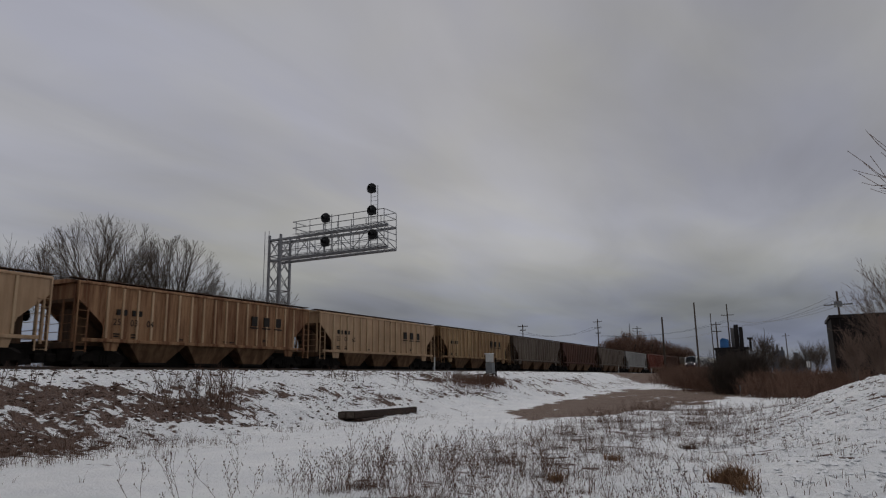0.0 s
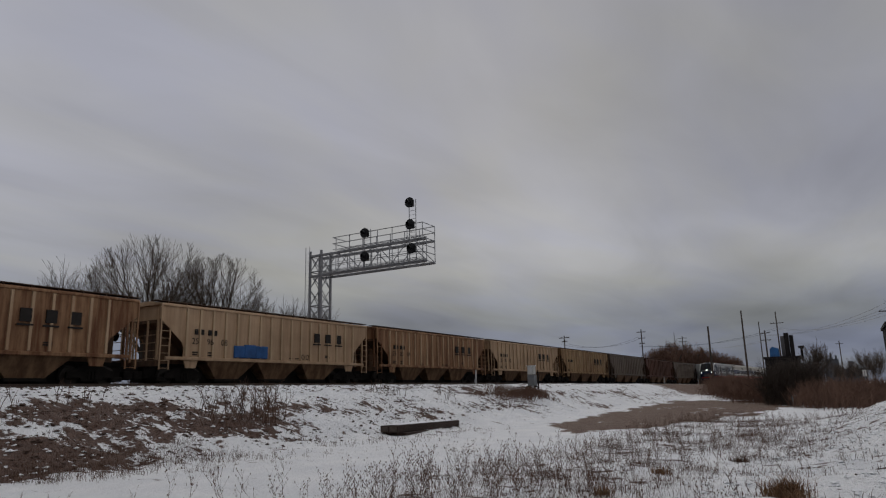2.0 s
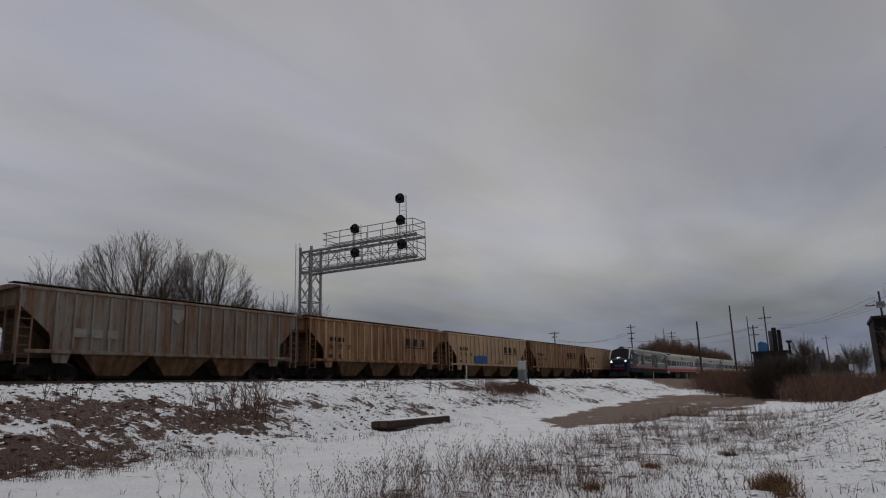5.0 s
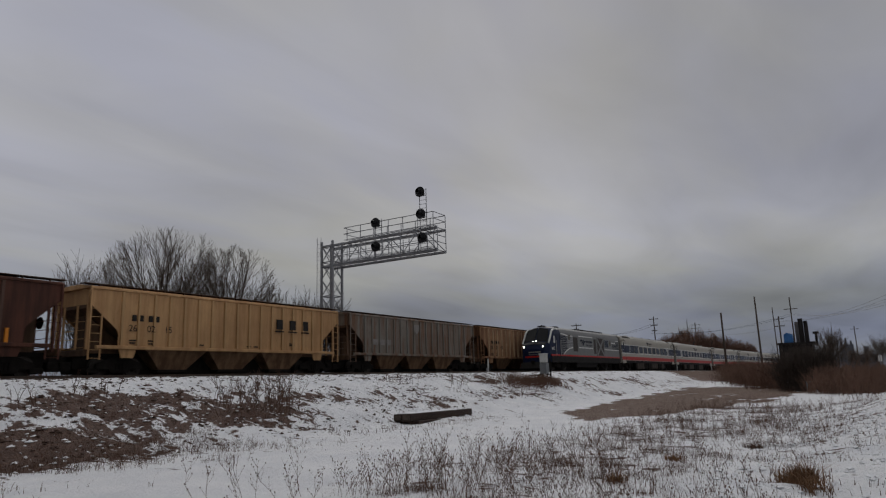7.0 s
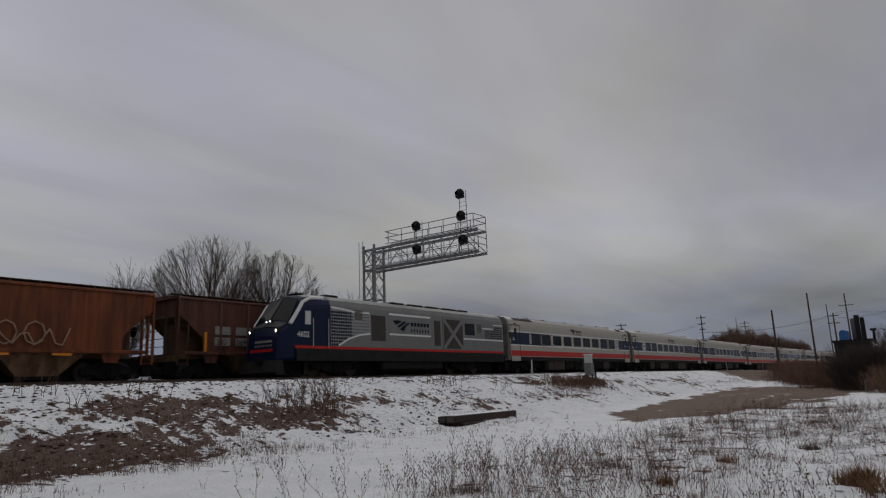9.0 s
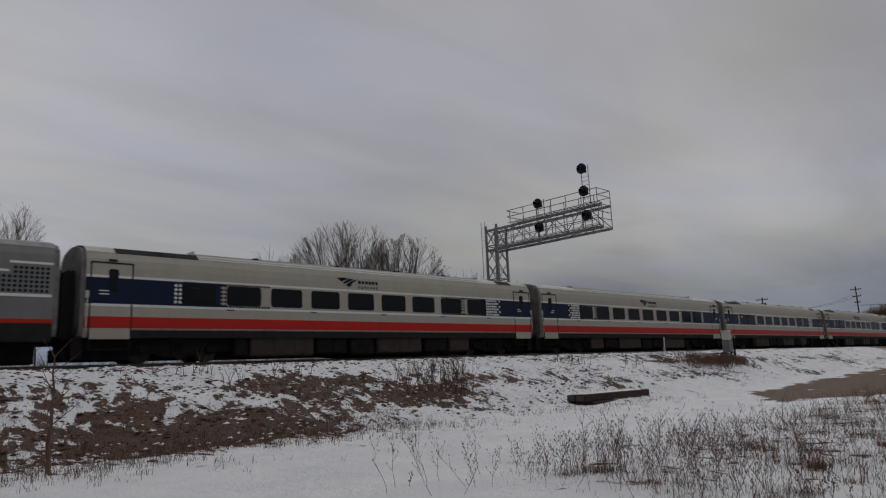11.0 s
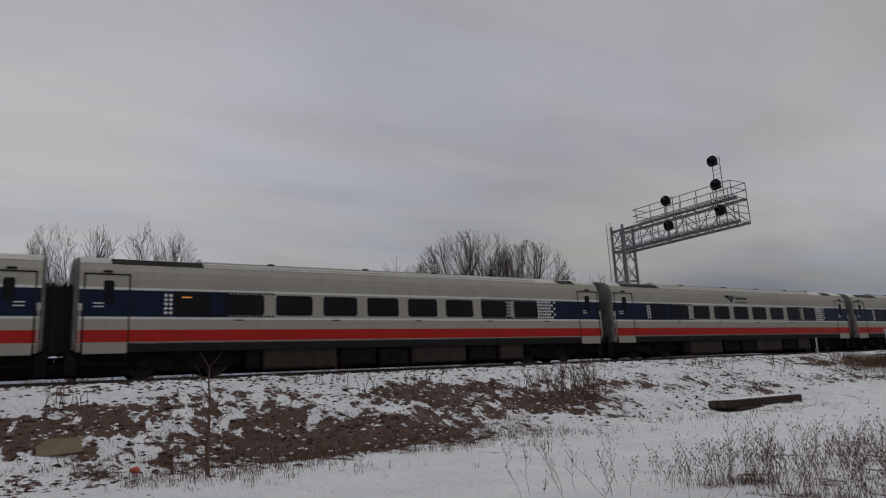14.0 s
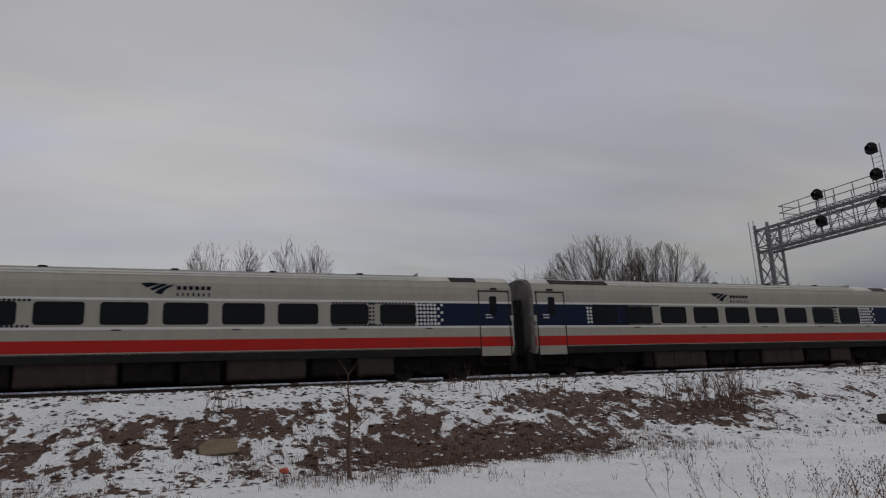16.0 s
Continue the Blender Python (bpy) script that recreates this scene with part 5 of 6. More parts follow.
            prism_y(b, [(x0 + n.x, z0 + n.z), (x1 + n.x, z1 + n.z), (x1 - n.x, z1 - n.z), (x0 - n.x, z0 - n.z)], *y2)
        part("cross_brace", b, ENGINE, panel)
        b = bmesh.new()
        for x0, x1, z0, z1 in ((2.68, 5.12, 3.58, 3.66), (2.68, 5.12, 1.57, 1.64), (2.68, 2.78, 1.6, 3.62), (5.02, 5.12, 1.6, 3.62)):
            box(b, x0, x1, *y2, z0, z1)
        part("grille_rim", b, ENGINE, panel)
        # pale field with navy dots behind the cab
        b = bmesh.new()
        prism_y(b, [(-7.6, 1.6), (-7.0, 1.6), (-6.2, 1.98), (-5.3, 2.22), (-4.45, 2.32), (-4.45, 3.52), (-5.75, 3.58), (-7.6, 4.0 - .45)], *sorted((y + s * .006, y - s * .02)))
        part("pale_field", b, plain("pale_silver_field", (0.27, 0.27, 0.27), 0.45, 0.1, 0.05), g)
        pts, small = [], []
        for i in range(17):
            for j in range(11):
                x, z = -7.5 + .18 * i, 1.66 + .175 * j
                if -5.85 < x < -5.0 and z > 2.95:
                    continue
                if z < np.interp(x, (-7, -6.2, -5.3, -4.4), (1.64, 2.04, 2.28, 2.4)) or z > 3.45:
                    continue
                (pts if x < -5.9 else small).append((x, z))
        dots(pts, .08, y + s * .012, DOTINK, g, "navy dots on pale silver")
        dots(small, .042, y + s * .012, DOTINK, g)
        b = bmesh.new()
        yy = sorted((y + s * .014, y - s * .01))
        line = ((-7.6, 3.66), (-6.6, 3.6), (-5.8, 3.5), (-4.5, 3.5))
        part("upper_sweep", prism_y(bmesh.new(), [(u, v - .05) for u, v in line] + [(u, v + .05) for u, v in line[::-1]], *yy), WHITEL, g)
        line = ((-7.0, 1.62), (-6.2, 2.0), (-5.3, 2.25), (-4.45, 2.33))
        part("lower_sweep", prism_y(bmesh.new(), [(u, v - .05) for u, v in line] + [(u, v + .05) for u, v in line[::-1]], *yy), WHITEL, g)
        pts = [(8.0 + .16 * i, 2.5 + .155 * j) for i in range(15) for j in range(6) if j < 4 or i > 7]
        dots(pts, .055, y + s * .012, DOTINK, g)
    b = bmesh.new()
    swoosh(b, -2.45, -1.542, 2.62, 1.0)
    brand_bars(b, -.68, -1.542, 2.92, 1.02)
    tagged(part("emblem", b, DOTINK, g, "navy three-bladed emblem and bars"), kind="stuff")
    text_part("4602", .42, -9.95, -1.515, 2.0, WHITEL, g, "fleet_number").rotation_euler[2] = radians(0)
    b = bmesh.new()
    prism_x(b, [(y * 1.004, z + .01) for y, z in SEC if z > 4.0], -7.55, 10.45)
    part("roof", b, plain("engine_roof_paint", (0.27, 0.27, 0.265), 0.6, 0, 0.12, 1.2, 0, (1, 1, 1), (0.12, 0.11, 0.10), 0.5), g, "pale roof with dark exhaust stains")
    for x0, x1 in ((-7.2, -6.3), (-1.7, -.4), (.1, 1.6), (2.0, 3.4), (3.8, 5.4), (5.8, 6.9)):
        part("roof_grille", boxm(x0, x1, -.8, .8, 4.3, 4.455, .02), SKIRT, g, "dark roof grille")
    b = bmesh.new()
    tube(b, (-8.7, 0, 4.4), (-8.7, 0, 4.56), .05, n=6)
    box(b, -8.95, -8.4, -.35, .35, 4.36, 4.47, .03)
    part("horn", b, SKIRT, g)
    b = bmesh.new()
    prism_y(b, [(-10.75, .85), (-10.98, .85), (-11.25, .25), (-11.15, .12), (-10.6, .12)], -1.35, 1.35)
    part("snow_plough", b, plain("scuffed_plough", (0.016, 0.015, 0.014), 0.6, 0.3, 0.4, 3), g, "scuffed grey pilot plough")
    b = bmesh.new()
    box(b, -11.3, -10.8, -.14, .14, .72, .98, .02)
    box(b, 10.3, 10.9, -.14, .14, .7, .95, .02)
    part("coupler", b, UNDER, g)
    part("nose_band", boxm(-11.0, -10.9, -.85, .85, 1.28, 1.42), RED, g, "red band across the nose")
    b = bmesh.new()
    brand_bars(b, -.8, 0, 0, .7)
    for v in b.verts:
        v.co = Vector((-10.985 + .0 * v.co.x, v.co.x, 1.72 + v.co.z * .8)) + Vector((-v.co.y, 0, 0))
    tagged(part("nose_mark", b, PALEINK, g), kind="stuff")
    part("fuel_tank", boxm(-3.2, 2.9, -1.35, 1.35, .28, 1.0, .1), SKIRT, g)
    part("underframe", boxm(-10.4, 10.4, -1.2, 1.2, .78, .98), UNDER, g)
    part("centre_sill", boxm(-10.2, 10.2, -.55, .55, .08, .78), UNDER, g)
    for x in (-6.85, 5.85):
        truck(g, x, 1.45, .53, -19.14, True)
    part("rear_gangway", boxm(10.45, 10.85, -.75, .75, .95, 3.4, .03), RUBBER, g)
    b = bmesh.new()
    prism_x(b, [(y * .95, z * .975 + .06) for y, z in SEC], 10.45, 10.62)
    part("end_shroud", b, BURNT, g)
    register(g, 43.98 - 10.9 + 19.14 * 9, -19.14, NEAR_Y)


build_engine()


def coach_emblem(c, x, turned):
    b = bmesh.new()
    swoosh(b, x, -1.537, 3.33, .66)
    brand_bars(b, x + 1.2, -1.537, 3.48, .64)
    if turned:
        bmesh.ops.rotate(b, verts=b.verts, matrix=Matrix.Rotation(math.pi, 3, "Z"))
    tagged(part("emblem", b, DOTINK, c, "navy three-bladed emblem and bars"), kind="stuff")


def build_coaches():
    base = coach_base()
    for k in range(7):
        c = base if k == 0 else copy_thing(base, Matrix())
        turned = 180 if k == 1 else 0
        register(c, 43.98 + 13 + 26 * k + 19.14 * 9, -19.14, NEAR_Y, turned)
        if k > 1:        # the later coaches have their windows set nearer the front
            for o in c.children:
                if o.name.split(".")[0] in ("window", "dot_pattern", "destination_display"):
                    o.location.x -= .4
        lit = k == 2     # the third coach alone has its display lit, and no emblem
        for o in c.children:
            if o.name.startswith("destination_display"):
                repaint(o, DISPLAY if lit else SKIRT)
                tagged(o, "amber lit destination display" if lit else "dark destination display")
    for k, (c, *_, turned) in enumerate(moving[-7:]):
        if k != 2:
            coach_emblem(c, -.65 if turned else (-2.3 if k > 1 else -1.7), turned)


build_coaches()


# ---- trees, brush, weeds, grass ----


def soup(name, verts, faces, mat, parent=None):
    me = bpy.data.meshes.new(name)
    me.from_pydata(verts, [], faces)
    me.materials.append(mat)
    ob = new(name, me)
    if parent:
        ob.parent = parent
    return ob


def stick(V, F, a, b, r0, r1):
    """A three-sided twig."""
    d = (b - a)
    if d.length < 1e-5:
        return
    d.normalize()
    u = d.orthogonal().normalized()
    v = d.cross(u)
    n = len(V)
    for p, r in ((a, r0), (b, r1)):
        for c, s in ((1, 0), (-.5, .866), (-.5, -.866)):
            V.append(p + (u * c + v * s) * r)
    F.extend(((n, n + 1, n + 4, n + 3), (n + 1, n + 2, n + 5, n + 4), (n + 2, n, n + 3, n + 5)))


def grow(rng, limbs, twigs, p, d, length, r, level, depth, spread, lift, thin=.010):
    seg = 3 if level < 2 else 2
    q = p
    for i in range(seg):
        jit = Vector((rng.uniform(-1, 1), rng.uniform(-1, 1), rng.uniform(-.6, 1))) * (.10 + .06 * level)
        d = (d + jit + Vector((0, 0, lift * .12))).normalized()
        e = q + d * (length / seg)
        ra, rb = max(thin, r * (1 - .3 * i / seg)), max(thin, r * (1 - .3 * (i + 1) / seg))
        stick(*(limbs if level < 2 else twigs), q, e, ra, rb)
        if level < depth:
            kids = (3 if level < 2 else 2) if i else (2 if level else 0)
            for k in range(kids):
                ang = rng.uniform(0, 6.283)
                side = d.orthogonal().normalized()
                side = Matrix.Rotation(ang, 3, d) @ side
                nd = (d + side * spread * rng.uniform(.6, 1.25)).normalized()
                grow(rng, limbs, twigs, q + (e - q) * rng.uniform(.35, 1), nd, length * rng.uniform(.52, .78), rb * .5, level + 1, depth, spread, lift, thin)
        q = e
    if level < depth:
        grow(rng, limbs, twigs, q, d, length * .72, r * .62, level + 1, depth, spread, lift, thin)


def tree(x, y, h, seed, stems=3, depth=5, spread=.72, r=.16, lift=.7, wide=0, wood=None, thin=.010, label="leafless deciduous tree with a rounded crown of fine twigs"):
    rng = random.Random(seed)
    t = empty("tree", label, "tree", "bare trees")
    limbs, twigs = ([], []), ([], [])
    z = ground_z(x, y) - .2
    for k in range(stems):
        a = rng.uniform(0, 6.283)
        a = 6.283 * (k + rng.random() * .5) / stems
        d = Vector((math.cos(a) * .5, math.sin(a) * .5, 1)).normalized() if stems > 1 else Vector((0, 0, 1))
        grow(rng, limbs, twigs, Vector((x + .25 * math.cos(a) * (stems > 1), y + .25 * math.sin(a) * (stems > 1), z)), d, h * .36, r, 0, depth, spread, lift, thin)
    top = max(v.z for v in twigs[0]) - z
    k = (1.3 if wide else 1) * h / top
    for V in (limbs[0], twigs[0]):
        for v in V:
            v.z = z + (v.z - z) * k
            v.x, v.y = x + (v.x - x) * k, y + (v.y - y) * k
    if wide:      # the crown keeps to a rounded, uneven dome
        def inside(v):
            a = math.atan2(v.y - y, v.x - x)
            q = 1 + .10 * math.sin(3 * a + seed) + .07 * math.sin(7 * a + v.z)
            return ((v.x - x) / wide) ** 2 + ((v.y - y) / wide) ** 2 + ((v.z - z - .55 * h) / (.45 * h)) ** 2 < q * q or v.z < z + .4 * h
        V, F = twigs
        twigs = (V, [f for f in F if inside(V[f[2]])])
    soup("trunk", *limbs, BARK, t)
    soup("crown", *twigs, wood or TWIG, t)
    return t


def fan_tree(az, d, el, wide, seed, stems=16, thin=.0085, label="many-stemmed leafless tree with a domed crown of fine twigs"):
    """Stems that fan out from one root, side branches along them, twigs along those; all end on an uneven dome."""
    rng = random.Random(seed)
    x, y = at(az, d)
    z = ground_z(x, y) - .2
    h = EYE + d * math.tan(radians(el)) - z
    t = empty("tree", label, "tree", "bare trees")
    limbs, twigs = ([], []), ([], [])

    def reach(p, dr):
        """How far it is from p along dr to the dome."""
        s = 0
        while s < 2 * h:
            q = p + dr * s
            a = math.atan2(q.y - y, q.x - x)
            k = 1 + .05 * math.sin(3 * a + seed) + .05 * math.sin(8 * a)
            if (math.hypot(q.x - x, q.y - y) / wide) ** 2.3 + (abs(q.z - z - .62 * h) / (.38 * h)) ** 2.3 > k * k:
                break
            s += .15
        return s

    def limb(p, dr, length, r, level):
        n = (8, 6, 3)[level]
        q = p
        for i in range(n):
            dr = (dr + Vector((rng.gauss(0, .05), rng.gauss(0, .05), rng.gauss(.02, .05)))).normalized()
            e2 = q + dr * (length / n)
            f = (i + 1) / n
            stick(*(limbs if level == 0 else twigs), q, e2, max(thin, r * (1 - .8 * i / n)), max(thin, r * (1 - .8 * f)))
            if level < 2 and (level or i > 0):
                for _ in range(2):
                    side = Matrix.Rotation(rng.uniform(0, 6.283), 3, dr) @ dr.orthogonal().normalized()
                    nd = (dr + side * rng.uniform(.3, .75) + Vector((0, 0, .06))).normalized()
                    rest = reach(e2, nd)
                    ln = min((rest + .25) * rng.uniform(.75, 1.0), length * (rng.uniform(.35, .65), rng.uniform(.3, .6))[level])
                    if ln > .12:
                        limb(e2, nd, ln, max(thin, r * (1 - .8 * f) * .55), level + 1)
            q = e2
    for k in range(stems):
        a = 6.283 * (k + rng.random()) / stems
        lean = 1.6 * rng.random() ** .7
        dr = Vector((math.cos(a) * lean, math.sin(a) * lean, 1)).normalized()
        p = Vector((x + .3 * math.cos(a), y + .3 * math.sin(a), z + h * rng.uniform(.3, .44)))
        if k % 4 == 0:
            stick(*limbs, Vector((x + .15 * math.cos(a), y + .15 * math.sin(a), z)), p, h * .014, h * .009)
        limb(p, dr, reach(p, dr) * rng.uniform(.9, 1.0), h * .007, 0)
    soup("trunk", *limbs, BARK, t)
    soup("crown", *twigs, TWIG, t)
    return t


def tree_at(az, d, el, seed, **kw):
    x, y = at(az, d)
    return tree(x, y, EYE + d * math.tan(radians(el)) - ground_z(x, y) + .2, seed, **kw)


fan_tree(35.2, 58, 12.35, 5.0, 3, 25, .0075)
fan_tree(40.4, 57, 11.0, 4.1, 8, 21, .0075)
tree_at(29.0, 60, 10.8, 5, stems=1, depth=4, spread=.55, r=.1, label="slender young leafless tree")
tree_at(45.2, 66, 8.2, 9, stems=3, depth=4, spread=.6, r=.1, label="low leafless thicket tree")
tree_at(47.0, 70, 7.6, 19, stems=3, depth=4, spread=.6, r=.1, label="low leafless thicket tree")
fan_tree(4.0, 60, 13.3, 4.2, 12, 17, .008)
fan_tree(9.3, 62, 13.3, 3.6, 16, 17, .008)
tree_at(12.4, 66, 10.4, 15, stems=1, depth=4, spread=.6, r=.09, label="slender young leafless tree")
tree_at(107.0, 27, 21, 21, stems=3, depth=3, spread=.62, r=.06, wood=PALE)
tree_at(94.3, 45, 3.4, 22, stems=1, depth=4, spread=.5, r=.03, thin=.0045, wood=PALE, label="small leafless ornamental tree before the warehouse")
tree_at(95.6, 42, 3.8, 23, stems=1, depth=4, spread=.5, r=.03, thin=.0045, wood=PALE, label="small leafless ornamental tree before the warehouse")
tree_at(99.2, 40, 8.6, 24, stems=2, depth=4, spread=.45, r=.05, thin=.005, wood=PALE)
tree_at(88.0, 78, 3.35, 25, stems=1, depth=4, spread=.6, r=.1)
tree_at(91.3, 150, 2.4, 26, stems=2, depth=4, spread=.6, r=.14)
tree_at(89.9, 170, 1.7, 27, stems=2, depth=4, spread=.7, r=.14)
# haze of the distance is put into these crowns by the lighter brush brown
for i, (az, el) in enumerate(((76.9, 3.0), (77.6, 3.5), (78.5, 3.55), (79.4, 3.3), (80.3, 2.9), (81.3, 2.6), (82.2, 2.2))):
    tree_at(az, (200 if az < 79 else 238) + 9 * (i % 3), el, 40 + i, stems=5, depth=4, spread=.95, r=.34, lift=.3, wide=5.5, wood=BRUSH, label="broad leafless scrub tree in a far thicket")


def thicket(name, spots, n, hmin, hmax, mat, label, category, seed, r=.012, fork=3, width=.35):
    """Upright dead stems with forks, as one mass that nobody could count."""
    rng = random.Random(seed)
    V, F = [], []
    for x, y, sx, sy in spots:
        for _ in range(n):
            px, py = rng.gauss(x, sx), rng.gauss(y, sy)
            h = rng.uniform(hmin, hmax) * max(.35, 1 - .25 * (((px - x) / (sx * 2)) ** 2 + ((py - y) / (sy * 2)) ** 2))
            p = Vector((px, py, ground_z(px, py) - .05))
            d = Vector((rng.gauss(0, width), rng.gauss(0, width), 1)).normalized()
            q = p + d * h * .55
            stick(V, F, p, q, r, r * .8)
            for _ in range(fork):
                e = q + (d + Vector((rng.gauss(0, .45), rng.gauss(0, .45), rng.uniform(0, .4)))).normalized() * h * rng.uniform(.3, .6)
                stick(V, F, q, e, r * .7, r * .35)
                if fork > 2:
                    m = q.lerp(e, .6)
                    stick(V, F, m, m + (e - q) * .4 + Vector((rng.gauss(0, .12), rng.gauss(0, .12), .08)) * h, r * .5, r * .3)
    return tagged(soup(name, V, F, mat), label, category, kind="stuff")


def spots_at(rows):
    return [(*at(az, d), sx, sy) for az, d, sx, sy in rows]


thicket("bush", spots_at([(85.8, 58, .9, .6), (86.6, 57, .9, .6), (87.1, 58, .8, .5)]), 520, 1.7, 3.5, THICK, "dense dark leafless bush beside the gravel", "bush", 1, .016)
thicket("brush", spots_at([(81.4, 84, 2, .9), (82.3, 80, 2, .9), (83.2, 74, 2, 1.0), (84.2, 66, 2, 1.0), (82.8, 77, 2.5, 1.2)]), 560, .9, 2.5, BRUSH, "low brown brush along the lane", "brush", 2, .016)
thicket("brush", spots_at([(88.2, 52, 2.0, .9), (89.3, 50, 2, .9), (90.4, 52, 2, .9), (91.6, 54, 2, 1), (92.8, 54, 2, 1), (94.4, 54, 2, 1.2), (89, 70, 4, 2), (91.5, 75, 4, 2)]), 380, .8, 2.0, BRUSH, "tall brown brush behind the snow bank", "brush", 3, .014)
thicket("far_scrub", [(-50 + 11 * i, 44 + 4 * (i % 3), 6, 2.0) for i in range(36)], 330, .9, 2.2, BRUSH, "low leafless scrub beyond the tracks", "scrub", 4, .025)
thicket("bank_shrub", [(15.7, 17.9, .5, .35), (16.7, 17.5, .5, .35), (17.7, 17.8, .45, .3)], 24, .7, 1.6, STALK, "bare upright shrub stems on the bank", "shrub", 5, .011, 3, .24)
thicket("bank_shrub", [(11.8, 19.9, .4, .2), (9.6, 19.2, .3, .25), (9.0, 20.9, .3, .2), (31.5, 18.5, .6, .4), (26.8, 19.2, .6, .4), (1.0, 19.5, .4, .2)], 12, .4, 1.0, STALK, "sparse bare stems on the bank", "shrub", 6, .011, 2, .16)
thicket("bank_brush", [(39.5, 18.6, 1.5, .5), (42.2, 18.2, 1.2, .4)], 420, .3, .75, BRUSH, "brown matted brush on the bank near the cabinet", "brush", 7, .011)


def sapling(x, y, h, seed):
    rng = random.Random(seed)
    t = empty("sapling", "thin bare sapling growing out of the bank", "sapling")
    limbs, twigs = ([], []), ([], [])
    p = Vector((x, y, ground_z(x, y) - .1))
    for k in range(7):
        q = p + Vector((rng.gauss(0, .05), rng.gauss(0, .05), h / 7))
        V, F = limbs
        if not V:
            V.extend(p + Vector((.06 * math.cos(1.257 * i), .06 * math.sin(1.257 * i), 0)) for i in range(5))
        m, r = len(V), .042 - .005 * k
        V.extend(q + Vector((r * math.cos(1.257 * i), r * math.sin(1.257 * i), 0)) for i in range(5))
        F.extend((m - 5 + i, m - 5 + (i + 1) % 5, m + (i + 1) % 5, m + i) for i in range(5))
        if k > 1:
            for _ in range(2):
                a = rng.uniform(0, 6.28)
                e = q + Vector((math.cos(a) * .5, math.sin(a) * .5, .42)) * rng.uniform(.5, 1.3) * (1 - k / 11)
                stick(*twigs, q, e, .014, .006)
                stick(*twigs, q.lerp(e, .5), q.lerp(e, .5) + Vector((rng.gauss(0, .2), rng.gauss(0, .2), .3)), .008, .004)
        p = q
    soup("stem", *limbs, STALK, t)
    tagged(soup("twig_spray", *twigs, STALK, t), kind="stuff")


sapling(3.45, 14.2, 2.2, 4)


def blades(name, n, place, hmin, hmax, w, mat, label, seed, bend=.5):
    """Grass as bent three-cornered blades; place(rng) gives where, or None."""
    rng = random.Random(seed)
    V, F = [], []
    got = 0
    while got < n:
        p = place(rng)
        if p is None:
            continue
        x, y, s = p
        got += 1
        z = ground_z(x, y) - .02
        for _ in range(rng.randint(3, 6)):
            a, h = rng.uniform(0, 6.283), rng.uniform(hmin, hmax) * s
            l = rng.uniform(.1, bend) * h
            bx, by = x + rng.gauss(0, .06), y + rng.gauss(0, .06)
            dx, dy = math.cos(a), math.sin(a)
            k = len(V)
            V.extend(((bx - dy * w, by + dx * w, z), (bx + dy * w, by - dx * w, z), (bx + dx * l * .4 + dy * w * .7, by + dy * l * .4 - dx * w * .7, z + h * .62),
                      (bx + dx * l * .4 - dy * w * .7, by + dy * l * .4 + dx * w * .7, z + h * .62), (bx + dx * l * 1.3, by + dy * l * 1.3, z + h)))
            F.extend(((k, k + 1, k + 2, k + 3), (k + 3, k + 2, k + 4)))
    return tagged(soup(name, V, F, mat), label, "grass", kind="stuff")


def bank_place(rng):
    x, y = rng.uniform(-14, 48), rng.uniform(13.6, 21.4)
    b = bare_at(x, y) + .34 * fbm(x * 1.0, y * 1.6, 1.1, 3)
    return (x, y, rng.uniform(.6, 1.2)) if b > .58 else None


def toe_place(rng):
    x, y = rng.uniform(-10, 26 if rng.random() < .3 else 13), rng.gauss(14.9, 1.4)
    return (x, y, rng.uniform(.5, 1.2)) if fbm(x, y, .5) > -.05 else None


clump_rng = random.Random(91)
CLUMPS = []
while len(CLUMPS) < 230:
    cx = 7.5 + 26 * clump_rng.random() ** 1.3
    cy = clump_rng.gauss(4.4 - .05 * (cx - 9), 1.9)
    if -3 < cy < 7.6 and cx * cx + cy * cy > 60:
        CLUMPS.append((cx, cy, clump_rng.uniform(.12, .5), clump_rng.uniform(.5, 1.25)))


def field_place(rng):
    x, y, r, s = CLUMPS[int(len(CLUMPS) * rng.random() ** 1.2)]
    return rng.gauss(x, r), rng.gauss(y, r), s * rng.uniform(.6, 1.1)


def right_place(rng):
    x, y = rng.uniform(9, 34), rng.uniform(-4.5, 3)
    return (x, y, rng.uniform(.4, .9)) if fbm(x, y, .6) > .14 else None


blades("bank_grass", 2300, bank_place, .03, .11, .008, STRAW_BANK, "matted brown dead grass on the bank", 11, 1.3)
blades("toe_grass", 3600, toe_place, .06, .28, .004, STALK, "thin dead grass at the foot of the bank", 12, 1.0)
blades("field_grass", 7600, field_place, .05, .21, .0026, STALK, "dead grass standing in clumps through the snow", 13, 1.2)
blades("rough_grass", 420, right_place, .08, .28, .005, STALK, "sparse dead grass on the snowy rise", 14, .8)


def tussock(x, y, s, n, seed, mat, label):
    def place(rng):
        return rng.gauss(x, .22 * s), rng.gauss(y, .22 * s), rng.uniform(.7, 1.2)
    blades("tussock", n, place, .22 * s, .55 * s, .006, mat, label, seed, 1.3)


tussock(11.3, 1.0, .62, 130, 31, RUSSET, "russet tussock of long dead grass")
tussock(10.7, .8, .4, 40, 32, RUSSET, "russet tussock of long dead grass")
tussock(13.2, 3.2, .3, 40, 33, RUSSET, "small russet tussock in snow")
tussock(10.4, 3.4, .3, 36, 34, RUSSET, "small russet tussock in snow")
tussock(16.0, 2.2, .35, 40, 35, STALK, "small brown tussock in snow")


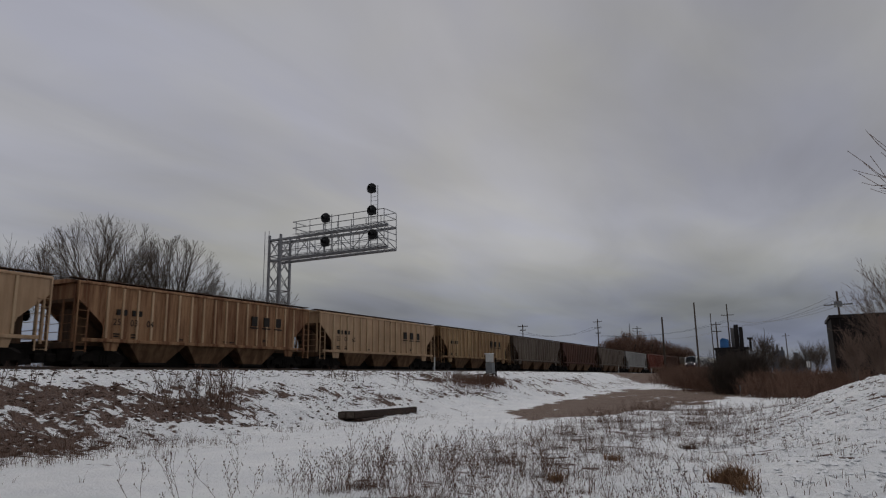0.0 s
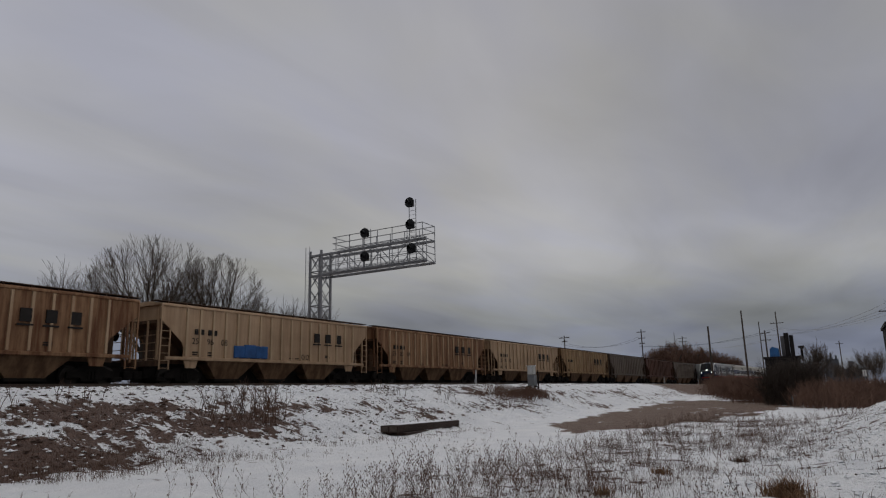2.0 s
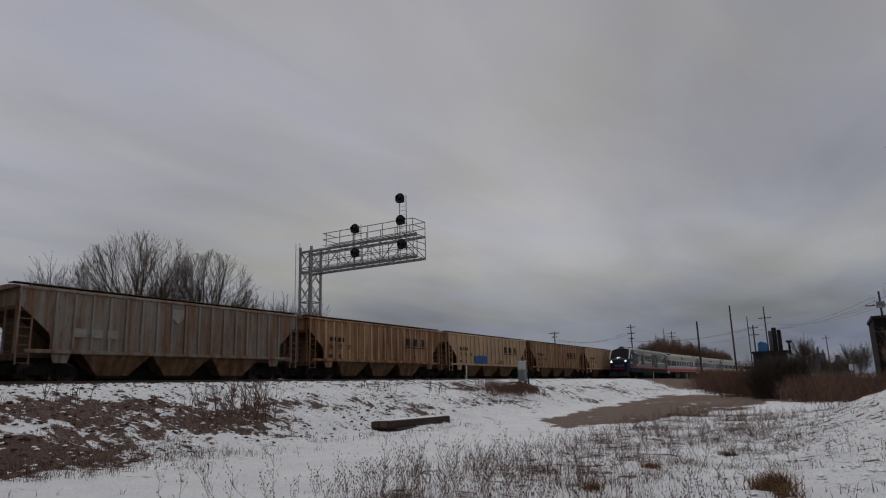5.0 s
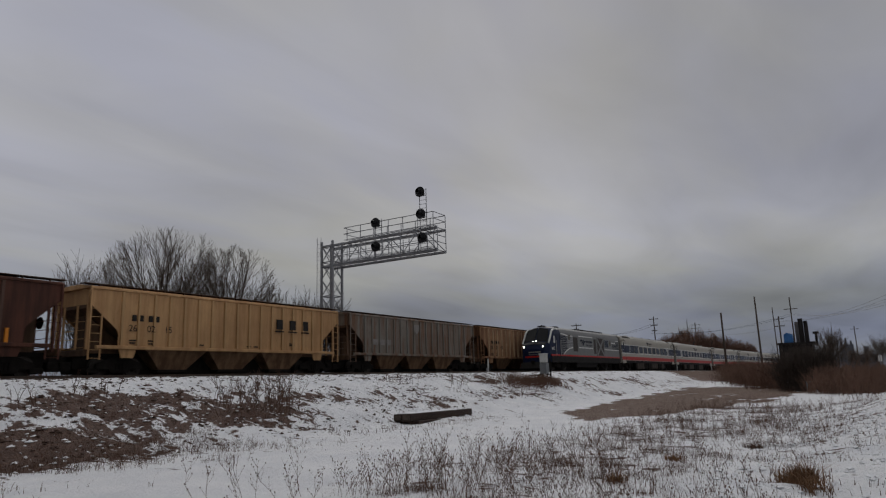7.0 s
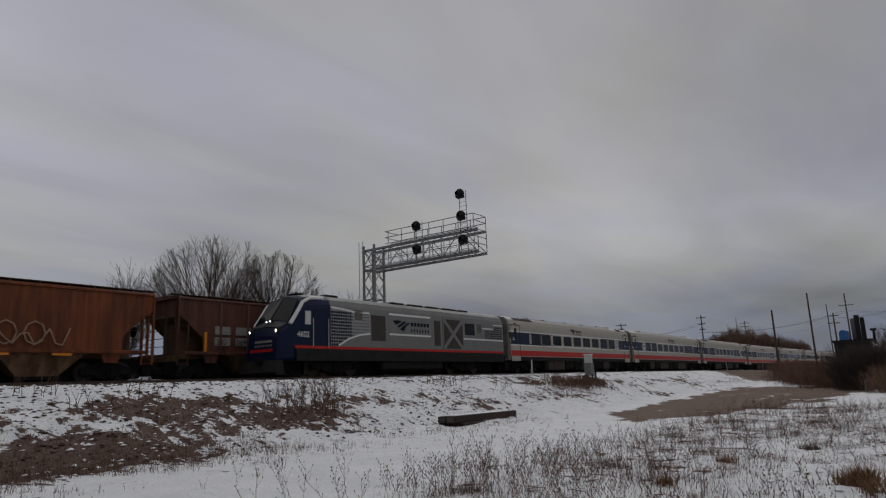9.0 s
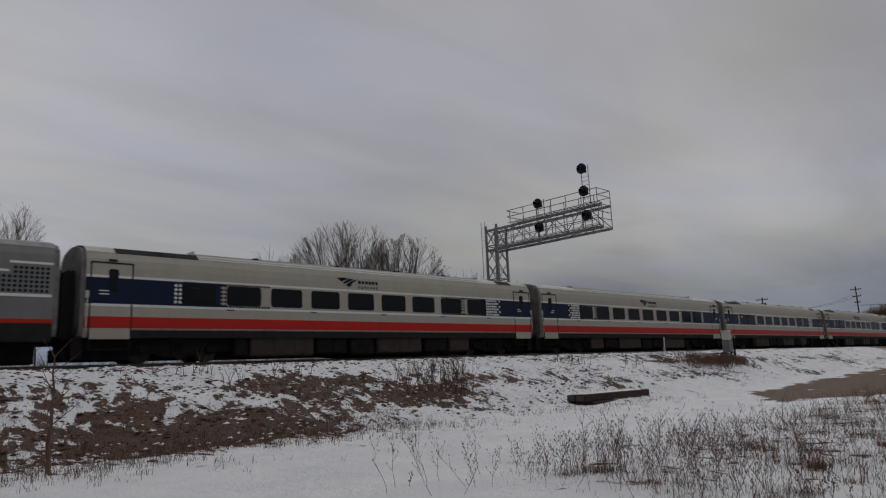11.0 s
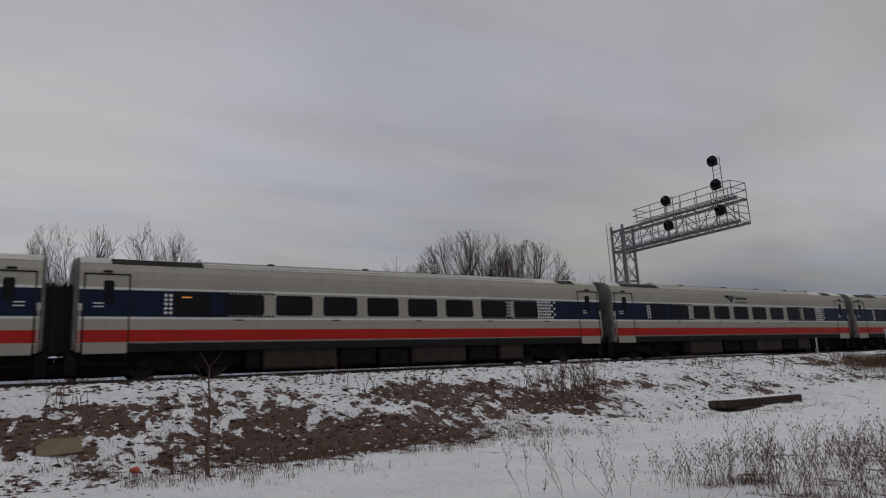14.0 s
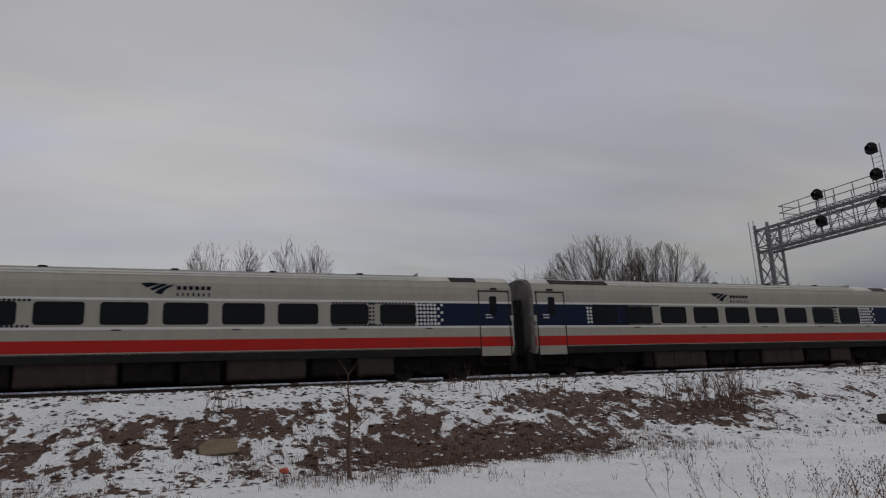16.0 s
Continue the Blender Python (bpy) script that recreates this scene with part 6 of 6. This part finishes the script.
def weeds():
    """Tall branched stalks with seed heads, nearest the lens."""
    rng = random.Random(77)
    V, F = [], []
    n = 0
    while n < 1000:
        if n < 90:
            x, y = rng.gauss(9.2, 1.1), rng.gauss(5.2, .9)
        elif n < 105:
            x, y = rng.uniform(5.5, 9), rng.uniform(6.2, 9.0)
        else:
            cx, cy, r, s = CLUMPS[int(len(CLUMPS) * rng.random())]
            x, y = rng.gauss(cx, r * 1.3), rng.gauss(cy, r * 1.3)
        if x * x + y * y < 56:
            continue
        n += 1
        h = rng.uniform(.35, .8) if n < 105 else rng.uniform(.18, .55)
        p = Vector((x, y, ground_z(x, y) - .03))
        d = Vector((rng.gauss(0, .26), rng.gauss(0, .26), 1)).normalized()
        segs, r = 5, .0033
        for k in range(segs):
            q = p + (d + Vector((rng.gauss(0, .13), rng.gauss(0, .13), 0))) * (h / segs)
            stick(V, F, p, q, r, r * .85)
            r *= .86
            if k >= 1:
                for _ in range(rng.randint(2, 4)):
                    a = rng.uniform(0, 6.28)
                    e = q + Vector((math.cos(a) * .8, math.sin(a) * .7, 1)).normalized() * h * rng.uniform(.12, .34)
                    stick(V, F, q, e, r * .7, r * .45)
                    if rng.random() < .65:
                        stick(V, F, e, e + Vector((0, 0, .018)), .008, .006)
            p = q
        stick(V, F, p, p + Vector((0, 0, .02)), .009, .006)
    tagged(soup("weed_stalks", V, F, STALK), "tall dead branched weeds with seed heads standing in snow", "weeds", kind="stuff")


weeds()


def snow_lumps():
    """Crusted lumps of snow and clods on the slope and the trodden rise."""
    rng = random.Random(5)
    for name, n, mat, label, area in (("snow_clods", 2600, SNOW, "crusted lumps of snow on the bank", "bank"), ("earth_clods", 6000, EARTH, "dark clods of earth and stones on the bank", "bank"),
                                      # rise clods are earth specks that also paint in dimple shade
                                      ("earth_clods", 500, EARTH, "specks of earth and painted dimple shade on the trodden snow", "rise"), ("snow_clods", 3600, SNOW, "trodden lumps of snow on the rise", "rise")):
        V, F = [], []
        while len(F) < n * 8:
            x, y = (rng.uniform(-12, 46), rng.uniform(14.8, 23.6)) if area == "bank" else (rng.uniform(9, 30), rng.uniform(-5, 2.5))
            if mat is EARTH and bare_at(x, y) < (.29 if area == 'bank' else .24):
                continue
            s = rng.uniform(.02, .06) * rng.uniform(.7, 1.5) * (1 if area == 'bank' or mat is SNOW else .45)
            z = ground_z(x, y) + s * .05
            k = len(V)
            V.extend(((x + s * 1.5 * rng.uniform(.7, 1.2), y, z), (x, y + s * rng.uniform(.7, 1.2), z), (x - s * 1.5 * rng.uniform(.7, 1.2), y, z), (x, y - s * rng.uniform(.7, 1.2), z),
                      (x + rng.gauss(0, .2) * s, y + rng.gauss(0, .2) * s, z + s * rng.uniform(.3, .7)), (x, y, z - s * .5)))
            for i in range(4):
                F.append((k + i, k + (i + 1) % 4, k + 4))
                F.append((k + (i + 1) % 4, k + i, k + 5))
        tagged(soup(name, V, F, mat), label, "snow" if mat is SNOW else "earth", kind="stuff")


snow_lumps()


# ---- what moves ----


def motions():
    gain = ((0, -8.19), (1, -8.73), (2, -8.40), (3, -7.04), (4, -5.28), (6.5, -0.80), (7, -0.42), (8, -0.03), (8.5, 0.04), (9.5, 0.35),
            (10, .6), (12.3, 1.1), (13, 1.35), (13.5, 1.2), (14, 1.03), (14.5, .85), (15, .57), (15.5, .27), (16, .05))
    for ob, x, v, y, turned in moving:
        if y == NEAR_Y:
            walk(ob, [(t, on_track(x + v * t + more, y, turned)) for t, more in gain])
        else:
            walk(ob, [(t, on_track(x + v * t, y)) for t in range(17)])
    for ob, place, r, v in spinners:
        step = 1 / 30 if abs(v) > 15 else 2 / 30
        n = round(16 / step)
        walk(ob, [(i * step, pose(*place, 0, math.degrees(v * i * step / r) % 360, 0)) for i in range(n + 1)])


motions()
